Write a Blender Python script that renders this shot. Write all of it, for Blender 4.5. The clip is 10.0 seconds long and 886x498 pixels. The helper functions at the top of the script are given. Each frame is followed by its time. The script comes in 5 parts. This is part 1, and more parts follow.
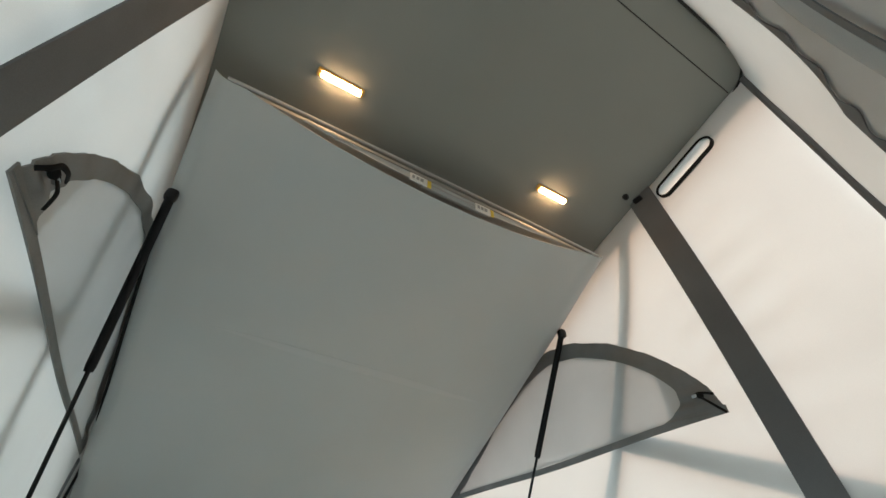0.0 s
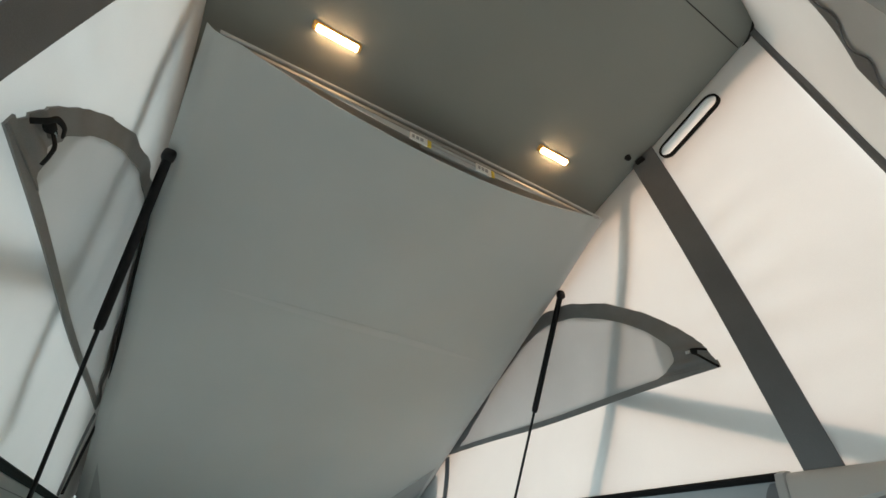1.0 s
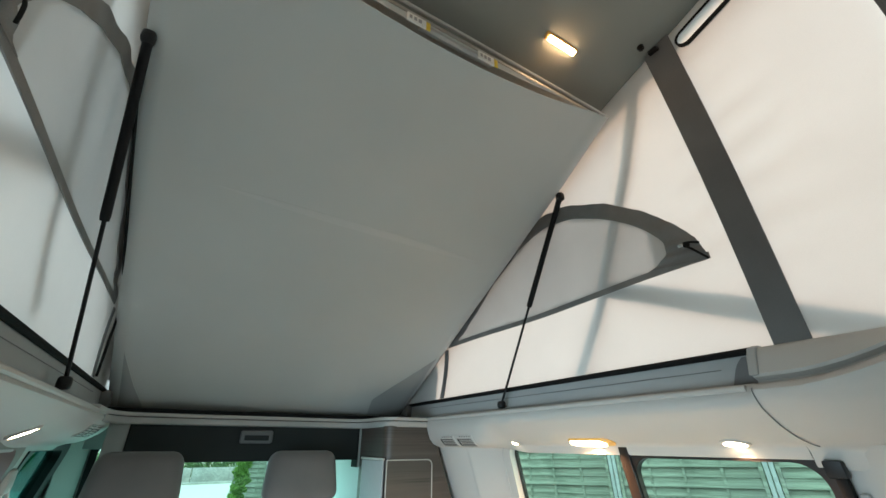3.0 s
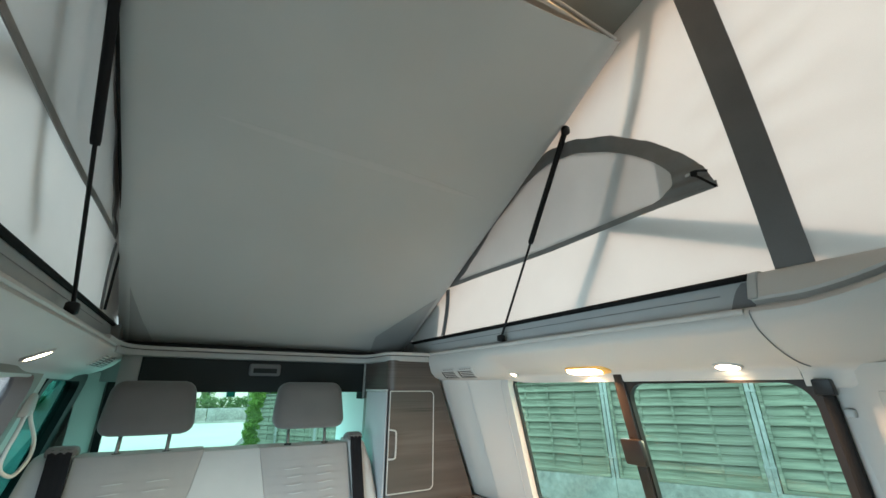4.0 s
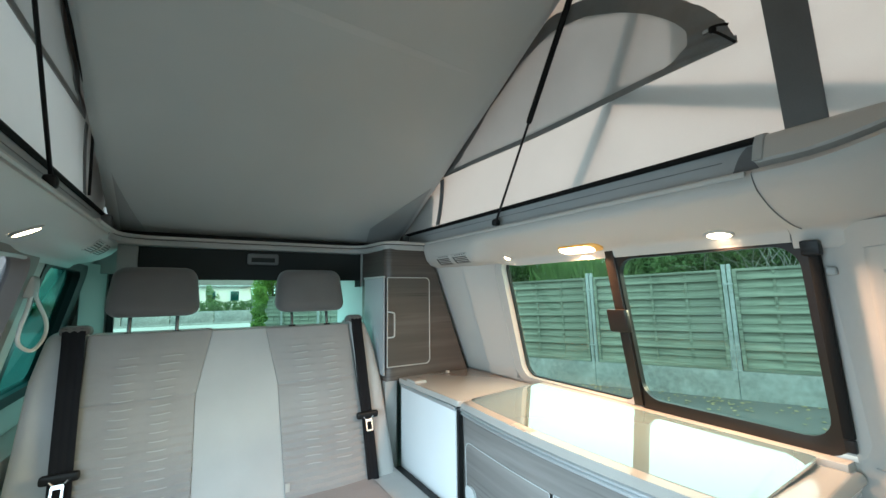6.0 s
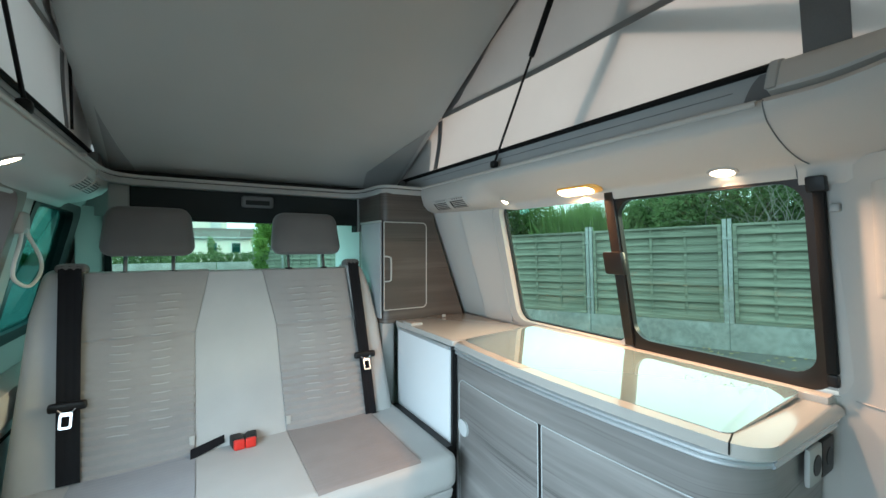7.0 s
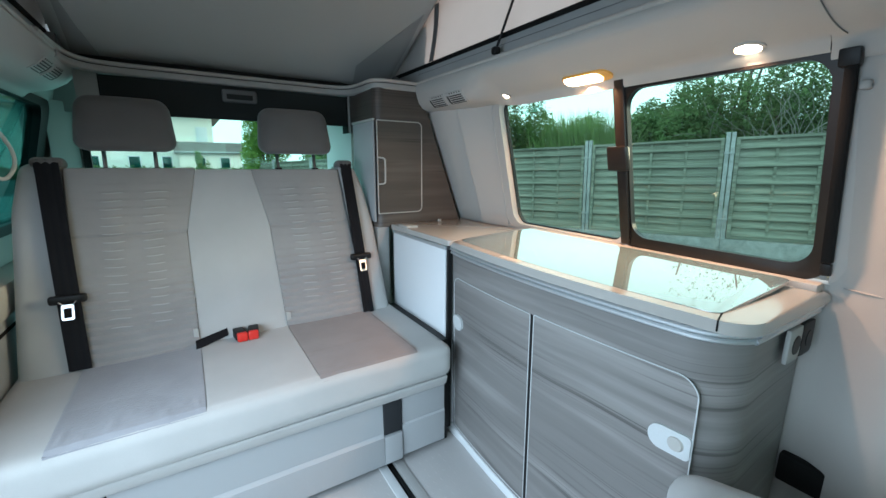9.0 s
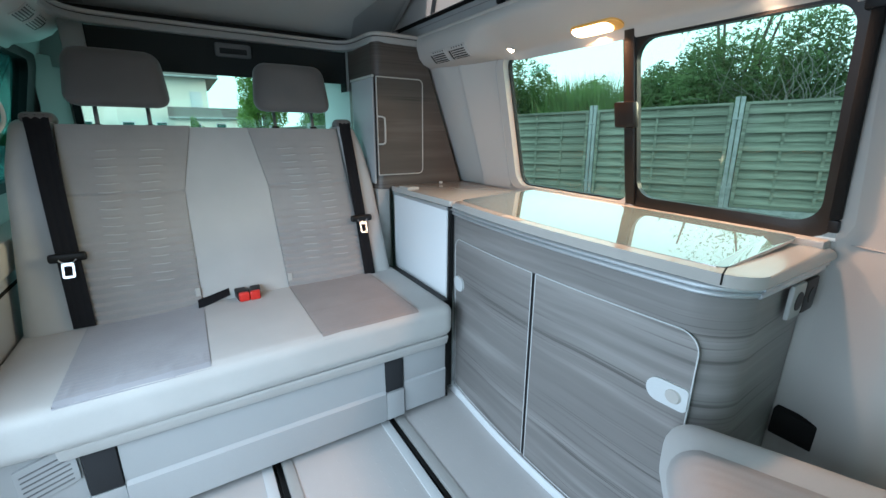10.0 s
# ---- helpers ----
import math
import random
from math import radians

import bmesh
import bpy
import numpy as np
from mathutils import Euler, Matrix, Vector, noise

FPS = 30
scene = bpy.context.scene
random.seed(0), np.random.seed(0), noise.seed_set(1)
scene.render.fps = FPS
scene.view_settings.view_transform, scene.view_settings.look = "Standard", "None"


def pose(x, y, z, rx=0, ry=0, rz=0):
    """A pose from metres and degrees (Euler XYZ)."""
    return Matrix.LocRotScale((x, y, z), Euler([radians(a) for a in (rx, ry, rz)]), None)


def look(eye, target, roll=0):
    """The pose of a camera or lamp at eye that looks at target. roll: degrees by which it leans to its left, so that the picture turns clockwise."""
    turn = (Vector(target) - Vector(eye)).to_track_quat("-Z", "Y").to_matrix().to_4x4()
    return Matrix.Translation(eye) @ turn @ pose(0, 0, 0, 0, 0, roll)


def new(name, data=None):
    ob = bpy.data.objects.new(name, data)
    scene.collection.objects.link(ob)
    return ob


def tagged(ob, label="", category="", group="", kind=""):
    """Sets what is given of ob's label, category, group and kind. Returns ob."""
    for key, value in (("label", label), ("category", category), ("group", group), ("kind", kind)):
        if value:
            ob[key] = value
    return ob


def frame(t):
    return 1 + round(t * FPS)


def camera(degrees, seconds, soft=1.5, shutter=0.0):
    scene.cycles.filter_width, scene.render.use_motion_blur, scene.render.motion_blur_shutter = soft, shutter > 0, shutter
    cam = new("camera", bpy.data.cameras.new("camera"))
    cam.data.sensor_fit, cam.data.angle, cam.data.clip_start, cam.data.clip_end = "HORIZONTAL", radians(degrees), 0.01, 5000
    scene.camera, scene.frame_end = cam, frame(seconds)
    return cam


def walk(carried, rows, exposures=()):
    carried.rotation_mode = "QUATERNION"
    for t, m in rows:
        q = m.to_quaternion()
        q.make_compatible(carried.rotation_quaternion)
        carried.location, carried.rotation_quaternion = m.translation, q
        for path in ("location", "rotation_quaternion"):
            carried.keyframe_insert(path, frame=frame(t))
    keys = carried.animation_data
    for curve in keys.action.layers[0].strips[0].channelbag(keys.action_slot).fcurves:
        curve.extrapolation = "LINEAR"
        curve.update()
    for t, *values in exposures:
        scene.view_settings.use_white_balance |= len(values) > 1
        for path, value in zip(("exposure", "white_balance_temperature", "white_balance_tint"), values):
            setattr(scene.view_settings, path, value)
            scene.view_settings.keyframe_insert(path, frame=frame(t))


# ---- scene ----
cam = camera(95.5, 10.0)
PATH = [
    (0, (-0.388, -1.276, 1.369), (0.367, 0.0, 2.711), 0.5),
    (0.5, (-0.386, -1.272, 1.363), (0.396, 0.047, 2.647), 0.4),
    (1, (-0.385, -1.269, 1.354), (0.424, 0.097, 2.57), 0.3),
    (1.5, (-0.383, -1.263, 1.342), (0.457, 0.147, 2.484), 0.2),
    (2, (-0.381, -1.258, 1.329), (0.49, 0.198, 2.388), 0.1),
    (2.5, (-0.379, -1.254, 1.317), (0.52, 0.248, 2.285), 0.1),
    (2.7, (-0.379, -1.25, 1.311), (0.532, 0.267, 2.242), 0.1),
    (3.8, (-0.353, -1.225, 1.263), (0.598, 0.39, 1.96), 0.2),
    (4, (-0.357, -1.216, 1.252), (0.608, 0.409, 1.905), 0.2),
    (4.5, (-0.346, -1.207, 1.23), (0.634, 0.45, 1.771), 0.0),
    (5, (-0.345, -1.196, 1.211), (0.66, 0.479, 1.639), -0.1),
    (5.5, (-0.337, -1.191, 1.192), (0.68, 0.501, 1.512), -0.1),
    (5.7, (-0.343, -1.184, 1.185), (0.687, 0.507, 1.46), -0.4),
    (6.8, (-0.318, -1.172, 1.141), (0.726, 0.534, 1.169), -0.1),
    (7, (-0.315, -1.168, 1.131), (0.73, 0.537, 1.114), -0.0),
    (7.5, (-0.309, -1.159, 1.11), (0.741, 0.539, 0.979), 0.0),
    (8, (-0.304, -1.154, 1.09), (0.746, 0.532, 0.856), 0.2),
    (8.5, (-0.304, -1.149, 1.074), (0.745, 0.522, 0.746), 0.3),
    (9, (-0.303, -1.144, 1.059), (0.74, 0.511, 0.643), 0.4),
    (9.5, (-0.3, -1.142, 1.043), (0.73, 0.499, 0.547), 0.5),
    (10, (-0.303, -1.138, 1.026), (0.72, 0.486, 0.463), 0.6),
]
EXPOSURES = [(0, 0.67, 6000, 3), (2.5, 0.68, 5950, 2), (5, 0.52, 5800, 0), (7.5, 0.07, 5750, 3), (10, -0.13, 5600, 8)]
walk(cam, [(t, look(eye, target, roll)) for t, eye, target, roll in PATH], EXPOSURES)

# ---- world and sun: a bright overcast sky ----
world = bpy.data.worlds.new("sky")
scene.world = world
world.use_nodes = True
wn = world.node_tree.nodes
wl = world.node_tree.links
sky = wn.new("ShaderNodeTexSky")
sky.sky_type = "NISHITA"
sky.sun_disc = False
sky.sun_elevation = radians(11)
sky.sun_rotation = radians(111)
sky.dust_density = 6.0
sky.ozone_density = 1.5
cloud = wn.new("ShaderNodeMix")
cloud.data_type = "RGBA"
cloud.inputs[0].default_value = 0.985
cloud.inputs[7].default_value = (9.6, 10.3, 10.3, 1)
wl.new(sky.outputs[0], cloud.inputs[6])
wl.new(cloud.outputs[2], wn["Background"].inputs[0])
wn["Background"].inputs[1].default_value = 0.20
sun_data = bpy.data.lights.new("sun", "SUN")
sun_data.energy = 2.3
sun_data.angle = radians(14)
sun_data.color = (1.0, 0.57, 0.35)
sun = new("sun", sun_data)
sun.matrix_world = look((9, -3.5, 1.9), (0, 0, 0))
# daylight of the open sliding door and of the rear window; the warm lamps over the worktop
for name, size, place, target, power, tint, spread in (
    ("door_daylight", (1.15, 0.70), (-0.95, -0.76, 0.84), (0.36, -0.20, 0.20), 13.0, (0.77, 0.92, 1.0), 112),
    ("rear_daylight", (1.20, 0.16), (-0.02, 1.40, 0.87), (-0.02, 0.4, 1.35), 1.7, (0.34, 1.0, 0.88), 170),
    ("trim_lamp_light", (0.03, 0.10), (0.716, -0.290, 1.288), (0.66, -0.28, 0.10), 6.0, (1.0, 0.47, 0.21), 165),
    ("spot_lamp_light", (0.03, 0.03), (0.722, -0.705, 1.284), (0.760, -0.76, 0.40), 2.8, (1.0, 0.56, 0.33), 146),
):
    day = bpy.data.lights.new(name, "AREA")
    day.shape, day.size, day.size_y, day.energy, day.color = "RECTANGLE", size[0], size[1], power, tint
    day.spread = radians(spread)
    new(name, day).matrix_world = look(place, target)

# ---- building blocks ----


def part(name, bm, material, parent=None, label="", smooth=True):
    """One bmesh as one mesh object under a thing or a part."""
    mesh = bpy.data.meshes.new(name)
    bmesh.ops.recalc_face_normals(bm, faces=bm.faces[:])
    bm.to_mesh(mesh)
    bm.free()
    if smooth:
        mesh.shade_smooth()
        mesh.set_sharp_from_angle(angle=radians(38))
    mesh.materials.append(material)
    ob = new(name, mesh)
    ob.parent = parent
    if label:
        ob["label"] = label
    return ob


def thing(name, label, category, group="", kind=""):
    return tagged(new(name), label, category, group, kind)


def solid(name, bm, material, label, category, group="", kind="", smooth=True):
    return tagged(part(name, bm, material, None, "", smooth), label, category, group, kind)


def box(x0, x1, y0, y1, z0, z1, bevel=0.004, bm=None, seg=2):
    """A bevelled box, alone or added to a mesh."""
    out = bm or bmesh.new()
    made = bmesh.ops.create_cube(out, size=1.0)["verts"]
    for v in made:
        v.co = Vector((x0 + (v.co.x + 0.5) * (x1 - x0), y0 + (v.co.y + 0.5) * (y1 - y0), z0 + (v.co.z + 0.5) * (z1 - z0)))
    if bevel > 0:
        edges = list({e for v in made for e in v.link_edges})
        bmesh.ops.bevel(out, geom=edges, offset=bevel, segments=seg, affect="EDGES", profile=0.6)
    return out


def rbox(x0, x1, y0, y1, z0, z1, r, n=(8, 8, 8), bend=None, bm=None):
    """A softly rounded, finely divided block; bend moves each point."""
    out = bm or bmesh.new()
    size = Vector((x1 - x0, y1 - y0, z1 - z0)) / 2
    mid = Vector((x0 + x1, y0 + y1, z0 + z1)) / 2
    verts = {}

    def vert(i, j, k):
        key = (i, j, k)
        if key not in verts:
            p = []
            for c, m, h in ((i, n[0], size.x), (j, n[1], size.y), (k, n[2], size.z)):
                # rows crowd towards the rounded rims
                u = 2 * c / m - 1
                p.append(h * (0.35 * u + 0.65 * math.sin(u * math.pi / 2)))
            p = Vector(p)
            inner = Vector([max(-max(h - r, 0), min(max(h - r, 0), a)) for a, h in zip(p, size)])
            d = p - inner
            if d.length > 1e-9:
                p = inner + d.normalized() * min(r, size.x, size.y, size.z)
            p = p + mid
            verts[key] = out.verts.new(bend(p) if bend else p)
        return verts[key]

    a, b, c = n
    for i in range(a):
        for j in range(b):
            for k in (0, c):
                out.faces.new((vert(i, j, k), vert(i + 1, j, k), vert(i + 1, j + 1, k), vert(i, j + 1, k)))
    for i in range(a):
        for k in range(c):
            for j in (0, b):
                out.faces.new((vert(i, j, k), vert(i + 1, j, k), vert(i + 1, j, k + 1), vert(i, j, k + 1)))
    for j in range(b):
        for k in range(c):
            for i in (0, a):
                out.faces.new((vert(i, j, k), vert(i, j + 1, k), vert(i, j + 1, k + 1), vert(i, j, k + 1)))
    return out


def sheet(f, nu, nv, thick=None, bm=None):
    """A surface f(u, v) for u, v in 0..1; thick is a vector that gives it a second side and rims."""
    out = bm or bmesh.new()
    front = [[out.verts.new(f(i / nu, j / nv)) for j in range(nv + 1)] for i in range(nu + 1)]
    for i in range(nu):
        for j in range(nv):
            out.faces.new((front[i][j], front[i + 1][j], front[i + 1][j + 1], front[i][j + 1]))
    if thick is not None:
        t = Vector(thick)
        back = [[out.verts.new(v.co + t) for v in row] for row in front]
        for i in range(nu):
            for j in range(nv):
                out.faces.new((back[i][j], back[i][j + 1], back[i + 1][j + 1], back[i + 1][j]))
        for i in range(nu):
            for j in (0, nv):
                out.faces.new((front[i][j], front[i + 1][j], back[i + 1][j], back[i][j]))
        for j in range(nv):
            for i in (0, nu):
                out.faces.new((front[i][j], front[i][j + 1], back[i][j + 1], back[i][j]))
    return out


def smooth_line(points, steps=6, closed=False):
    """A Catmull-Rom line through the points."""
    pts = [Vector(p) for p in points]
    n = len(pts)
    out = []
    for i in range(n if closed else n - 1):
        p0 = pts[i - 1] if closed or i > 0 else pts[0] * 2 - pts[1]
        p1, p2 = pts[i], pts[(i + 1) % n]
        p3 = pts[(i + 2) % n] if closed or i + 2 < n else pts[-1] * 2 - pts[-2]
        for s in range(steps):
            t = s / steps
            out.append(0.5 * (2 * p1 + (p2 - p0) * t + (2 * p0 - 5 * p1 + 4 * p2 - p3) * t * t + (3 * p1 - p0 - 3 * p2 + p3) * t ** 3))
    if not closed:
        out.append(pts[-1])
    return out


def tube(points, r, sides=8, closed=False, bm=None, flat=1.0, up=None):
    """A round or flattened bar swept along the points; r may be a list."""
    out = bm or bmesh.new()
    pts = [Vector(p) for p in points]
    n = len(pts)
    rings = []
    ref = Vector(up) if up else Vector((0.31, 0.2, 0.93))
    for i, p in enumerate(pts):
        a = pts[i - 1] if closed or i > 0 else pts[i]
        b = pts[(i + 1) % n] if closed or i + 1 < n else pts[i]
        d = (b - a).normalized()
        side = d.cross(ref)
        side = side.normalized() if side.length > 1e-4 else d.orthogonal().normalized()
        top = side.cross(d).normalized()
        rr = r[i] if isinstance(r, (list, tuple)) else r
        rings.append([out.verts.new(p + rr * (math.cos(2 * math.pi * k / sides) * side + flat * math.sin(2 * math.pi * k / sides) * top)) for k in range(sides)])
    for i in range(n if closed else n - 1):
        for k in range(sides):
            q = (k + 1) % sides
            out.faces.new((rings[i][k], rings[i][q], rings[(i + 1) % n][q], rings[(i + 1) % n][k]))
    if not closed:
        out.faces.new(rings[0])
        out.faces.new(rings[-1][::-1])
    return out


def prism(outline, axis, a, b, bevel=0.0, bm=None):
    """A polygon given in the two other axes, drawn out along one axis from a to b."""
    out = bm or bmesh.new()

    def place(p, q):
        return {"x": (q, p[0], p[1]), "y": (p[0], q, p[1]), "z": (p[0], p[1], q)}[axis]

    low = [out.verts.new(place(p, a)) for p in outline]
    high = [out.verts.new(place(p, b)) for p in outline]
    n = len(outline)
    caps = [out.faces.new(low), out.faces.new(high[::-1])]
    for i in range(n):
        out.faces.new((low[i], high[i], high[(i + 1) % n], low[(i + 1) % n]))
    if bevel:
        bmesh.ops.bevel(out, geom=list({e for f in caps for e in f.edges}), offset=bevel, segments=2, affect="EDGES", profile=0.6)
    return out


def round_rect(a0, a1, b0, b1, r, n=6):
    """The outline of a rectangle with round corners; r is one radius or four, from the low corner round."""
    rs = r if isinstance(r, (list, tuple)) else [r] * 4
    out = []
    for (cx, cy, sx, sy, start), q in zip(((a0, b0, 1, 1, 180), (a1, b0, -1, 1, 270), (a1, b1, -1, -1, 0), (a0, b1, 1, -1, 90)), rs):
        for k in range(n + 1):
            w = radians(start + 90 * k / n)
            out.append((cx + sx * q + q * math.cos(w), cy + sy * q + q * math.sin(w)))
    return out


def lerp(a, b, t):
    return a + (b - a) * t


def profile(table, t):
    """Piecewise straight value of a short table of (t, value)."""
    if t <= table[0][0]:
        return table[0][1]
    for (t0, a), (t1, b) in zip(table, table[1:]):
        if t <= t1:
            return lerp(a, b, (t - t0) / (t1 - t0))
    return table[-1][1]


# ---- materials ----


def surface(name, color, rough=0.6, vary=0.12, fine=60.0, coarse=4.0, bump=0.15, metal=0.0, stretch=(1, 1, 1), coat=0.0, sheen=0.0, tone=None, depth=0.002, through_light=0.0, detail=6.0, warp=0.0):
    """A node material with variation at two scales, relief and, if wanted, light passing through."""
    m = bpy.data.materials.new(name)
    m.use_nodes = True
    nt = m.node_tree
    b = nt.nodes["Principled BSDF"]
    co = nt.nodes.new("ShaderNodeTexCoord")
    mp = nt.nodes.new("ShaderNodeMapping")
    mp.inputs["Scale"].default_value = stretch
    nt.links.new(co.outputs["Object"], mp.inputs[0])
    n1, n2 = nt.nodes.new("ShaderNodeTexNoise"), nt.nodes.new("ShaderNodeTexNoise")
    n1.inputs["Scale"].default_value, n2.inputs["Scale"].default_value = fine, coarse
    n1.inputs["Detail"].default_value, n2.inputs["Detail"].default_value = detail, 4.0
    n1.inputs["Distortion"].default_value = warp
    for n in (n1, n2):
        nt.links.new(mp.outputs[0], n.inputs[0])
    mean = nt.nodes.new("ShaderNodeMath")
    mean.operation = "MULTIPLY_ADD"
    mean.inputs[1].default_value = 0.5
    half = nt.nodes.new("ShaderNodeMath")
    half.operation = "MULTIPLY"
    half.inputs[1].default_value = 0.5
    nt.links.new(n2.outputs[0], half.inputs[0])
    nt.links.new(n1.outputs[0], mean.inputs[0])
    nt.links.new(half.outputs[0], mean.inputs[2])
    ramp = nt.nodes.new("ShaderNodeValToRGB")
    c = Vector(color)
    d = Vector(tone) if tone else c * (1 + vary)
    lo = c * (1 - vary)
    ramp.color_ramp.elements[0].position, ramp.color_ramp.elements[1].position = 0.32, 0.68
    ramp.color_ramp.elements[0].color = (*lo, 1)
    ramp.color_ramp.elements[1].color = (*d, 1)
    nt.links.new(mean.outputs[0], ramp.inputs[0])
    nt.links.new(ramp.outputs[0], b.inputs["Base Color"])
    b.inputs["Roughness"].default_value = rough
    b.inputs["Specular IOR Level"].default_value = 0.5 if rough < 0.7 or metal else 0.18
    b.inputs["Metallic"].default_value = metal
    b.inputs["Coat Weight"].default_value = coat
    b.inputs["Sheen Weight"].default_value = sheen
    if bump:
        bp = nt.nodes.new("ShaderNodeBump")
        bp.inputs["Strength"].default_value = bump
        bp.inputs["Distance"].default_value = depth
        nt.links.new(n1.outputs[0], bp.inputs["Height"])
        nt.links.new(bp.outputs[0], b.inputs["Normal"])
    if through_light:
        tr = nt.nodes.new("ShaderNodeBsdfTranslucent")
        nt.links.new(ramp.outputs[0], tr.inputs[0])
        mix = nt.nodes.new("ShaderNodeMixShader")
        mix.inputs[0].default_value = through_light
        nt.links.new(b.outputs[0], mix.inputs[1])
        nt.links.new(tr.outputs[0], mix.inputs[2])
        nt.links.new(mix.outputs[0], nt.nodes["Material Output"].inputs[0])
    return m


def laminate(name, dark, mid, pale):
    """Oak laminate with level grain: broad wavering bands, and bundles of thin dark pores."""
    m = bpy.data.materials.new(name)
    m.use_nodes = True
    nt = m.node_tree
    b = nt.nodes["Principled BSDF"]

    def node(kind, **values):
        n = nt.nodes.new("ShaderNode" + kind)
        for key, value in values.items():
            n.inputs[key.replace("_", " ")].default_value = value
        return n

    co = nt.nodes.new("ShaderNodeTexCoord")
    drift = node("TexNoise", Scale=2.6, Detail=2.0)
    nt.links.new(co.outputs["Object"], drift.inputs[0])
    shift = nt.nodes.new("ShaderNodeVectorMath")
    shift.operation = "MULTIPLY_ADD"
    shift.inputs[1].default_value = (0.0, 0.0, 0.022)
    nt.links.new(drift.outputs["Color"], shift.inputs[0])
    nt.links.new(co.outputs["Object"], shift.inputs[2])
    noises = []
    for stretch, detail in (((1.3, 1.3, 26), 8.0), ((1.1, 1.1, 210), 3.0), ((1.6, 1.6, 11), 2.0), ((14, 14, 420), 2.0)):
        mp = node("Mapping", Scale=stretch)
        nt.links.new(shift.outputs[0], mp.inputs[0])
        n = node("TexNoise", Scale=1.0, Detail=detail)
        nt.links.new(mp.outputs[0], n.inputs[0])
        noises.append(n)
    ramp = nt.nodes.new("ShaderNodeValToRGB")
    el = ramp.color_ramp.elements
    el[0].position, el[1].position = 0.27, 0.74
    el[0].color, el[1].color = (*(Vector(mid) * 0.84), 1), (*pale, 1)
    el.new(0.5).color = (*mid, 1)
    nt.links.new(noises[0].outputs[0], ramp.inputs[0])
    pores, patch = node("MapRange", From_Min=0.47, From_Max=0.37), node("MapRange", From_Min=0.50, From_Max=0.62)
    nt.links.new(noises[1].outputs[0], pores.inputs[0])
    nt.links.new(noises[2].outputs[0], patch.inputs[0])
    both = nt.nodes.new("ShaderNodeMath")
    both.operation = "MULTIPLY"
    nt.links.new(pores.outputs[0], both.inputs[0])
    nt.links.new(patch.outputs[0], both.inputs[1])
    mix = nt.nodes.new("ShaderNodeMix")
    mix.data_type = "RGBA"
    mix.inputs[7].default_value = (*dark, 1)
    nt.links.new(both.outputs[0], mix.inputs[0])
    nt.links.new(ramp.outputs[0], mix.inputs[6])
    nt.links.new(mix.outputs[2], b.inputs["Base Color"])
    b.inputs["Roughness"].default_value = 0.42
    bp = node("Bump", Strength=0.12, Distance=0.0006)
    nt.links.new(noises[3].outputs[0], bp.inputs["Height"])
    nt.links.new(bp.outputs[0], b.inputs["Normal"])
    return m


def glow(name, color, strength):
    m = bpy.data.materials.new(name)
    m.use_nodes = True
    b = m.node_tree.nodes["Principled BSDF"]
    b.inputs["Base Color"].default_value = (0.8, 0.8, 0.78, 1)
    b.inputs["Emission Color"].default_value = (*color, 1)
    b.inputs["Emission Strength"].default_value = strength
    return m


def pane_glass(name, tint):
    """Thin tinted window glass: clear along the ray, with a mirror film that grows towards grazing."""
    m = bpy.data.materials.new(name)
    m.use_nodes = True
    nt = m.node_tree
    nt.nodes.remove(nt.nodes["Principled BSDF"])
    clear, shine = nt.nodes.new("ShaderNodeBsdfTransparent"), nt.nodes.new("ShaderNodeBsdfGlossy")
    clear.inputs[0].default_value = (*tint, 1)
    shine.inputs["Roughness"].default_value = 0.02
    facing = nt.nodes.new("ShaderNodeLayerWeight")
    facing.inputs[0].default_value = 0.5
    power = nt.nodes.new("ShaderNodeMath")
    power.operation = "POWER"
    power.inputs[1].default_value = 4.0
    nt.links.new(facing.outputs["Facing"], power.inputs[0])
    fres = nt.nodes.new("ShaderNodeMath")
    fres.operation = "MULTIPLY_ADD"
    fres.inputs[1].default_value, fres.inputs[2].default_value = 0.8, 0.03
    nt.links.new(power.outputs[0], fres.inputs[0])
    mix = nt.nodes.new("ShaderNodeMixShader")
    nt.links.new(fres.outputs[0], mix.inputs[0])
    nt.links.new(clear.outputs[0], mix.inputs[1])
    nt.links.new(shine.outputs[0], mix.inputs[2])
    nt.links.new(mix.outputs[0], nt.nodes["Material Output"].inputs[0])
    return m


TENT = surface("tent canvas", (0.69, 0.67, 0.645), 0.85, 0.05, 900, 5, 0.25, through_light=0.35, depth=0.0006)
MESH = surface("flap canvas", (0.62, 0.62, 0.615), 0.9, 0.06, 900, 6, 0.25, through_light=0.47, depth=0.0006)
FRONTCLOTH = surface("front canvas", (0.57, 0.545, 0.51), 0.88, 0.05, 900, 5, 0.25, through_light=0.28, depth=0.0006)
BAND = surface("grey webbing", (0.175, 0.177, 0.18), 0.9, 0.14, 700, 9, 0.35, depth=0.0008, through_light=0.18)
FLAPBAND = surface("grey flap webbing", (0.26, 0.255, 0.25), 0.9, 0.16, 700, 14, 0.35, depth=0.0008, through_light=0.25)
PIPE = surface("black piping", (0.008, 0.008, 0.008), 0.8, 0.2, 300, 10, 0.2)
EDGEPIPE = surface("dark grey piping", (0.035, 0.036, 0.034), 0.85, 0.15, 300, 10, 0.2)
HEADCLOTH = surface("ceiling cloth", (0.238, 0.243, 0.223), 0.95, 0.05, 1100, 3, 0.3, sheen=0.2, depth=0.0006)
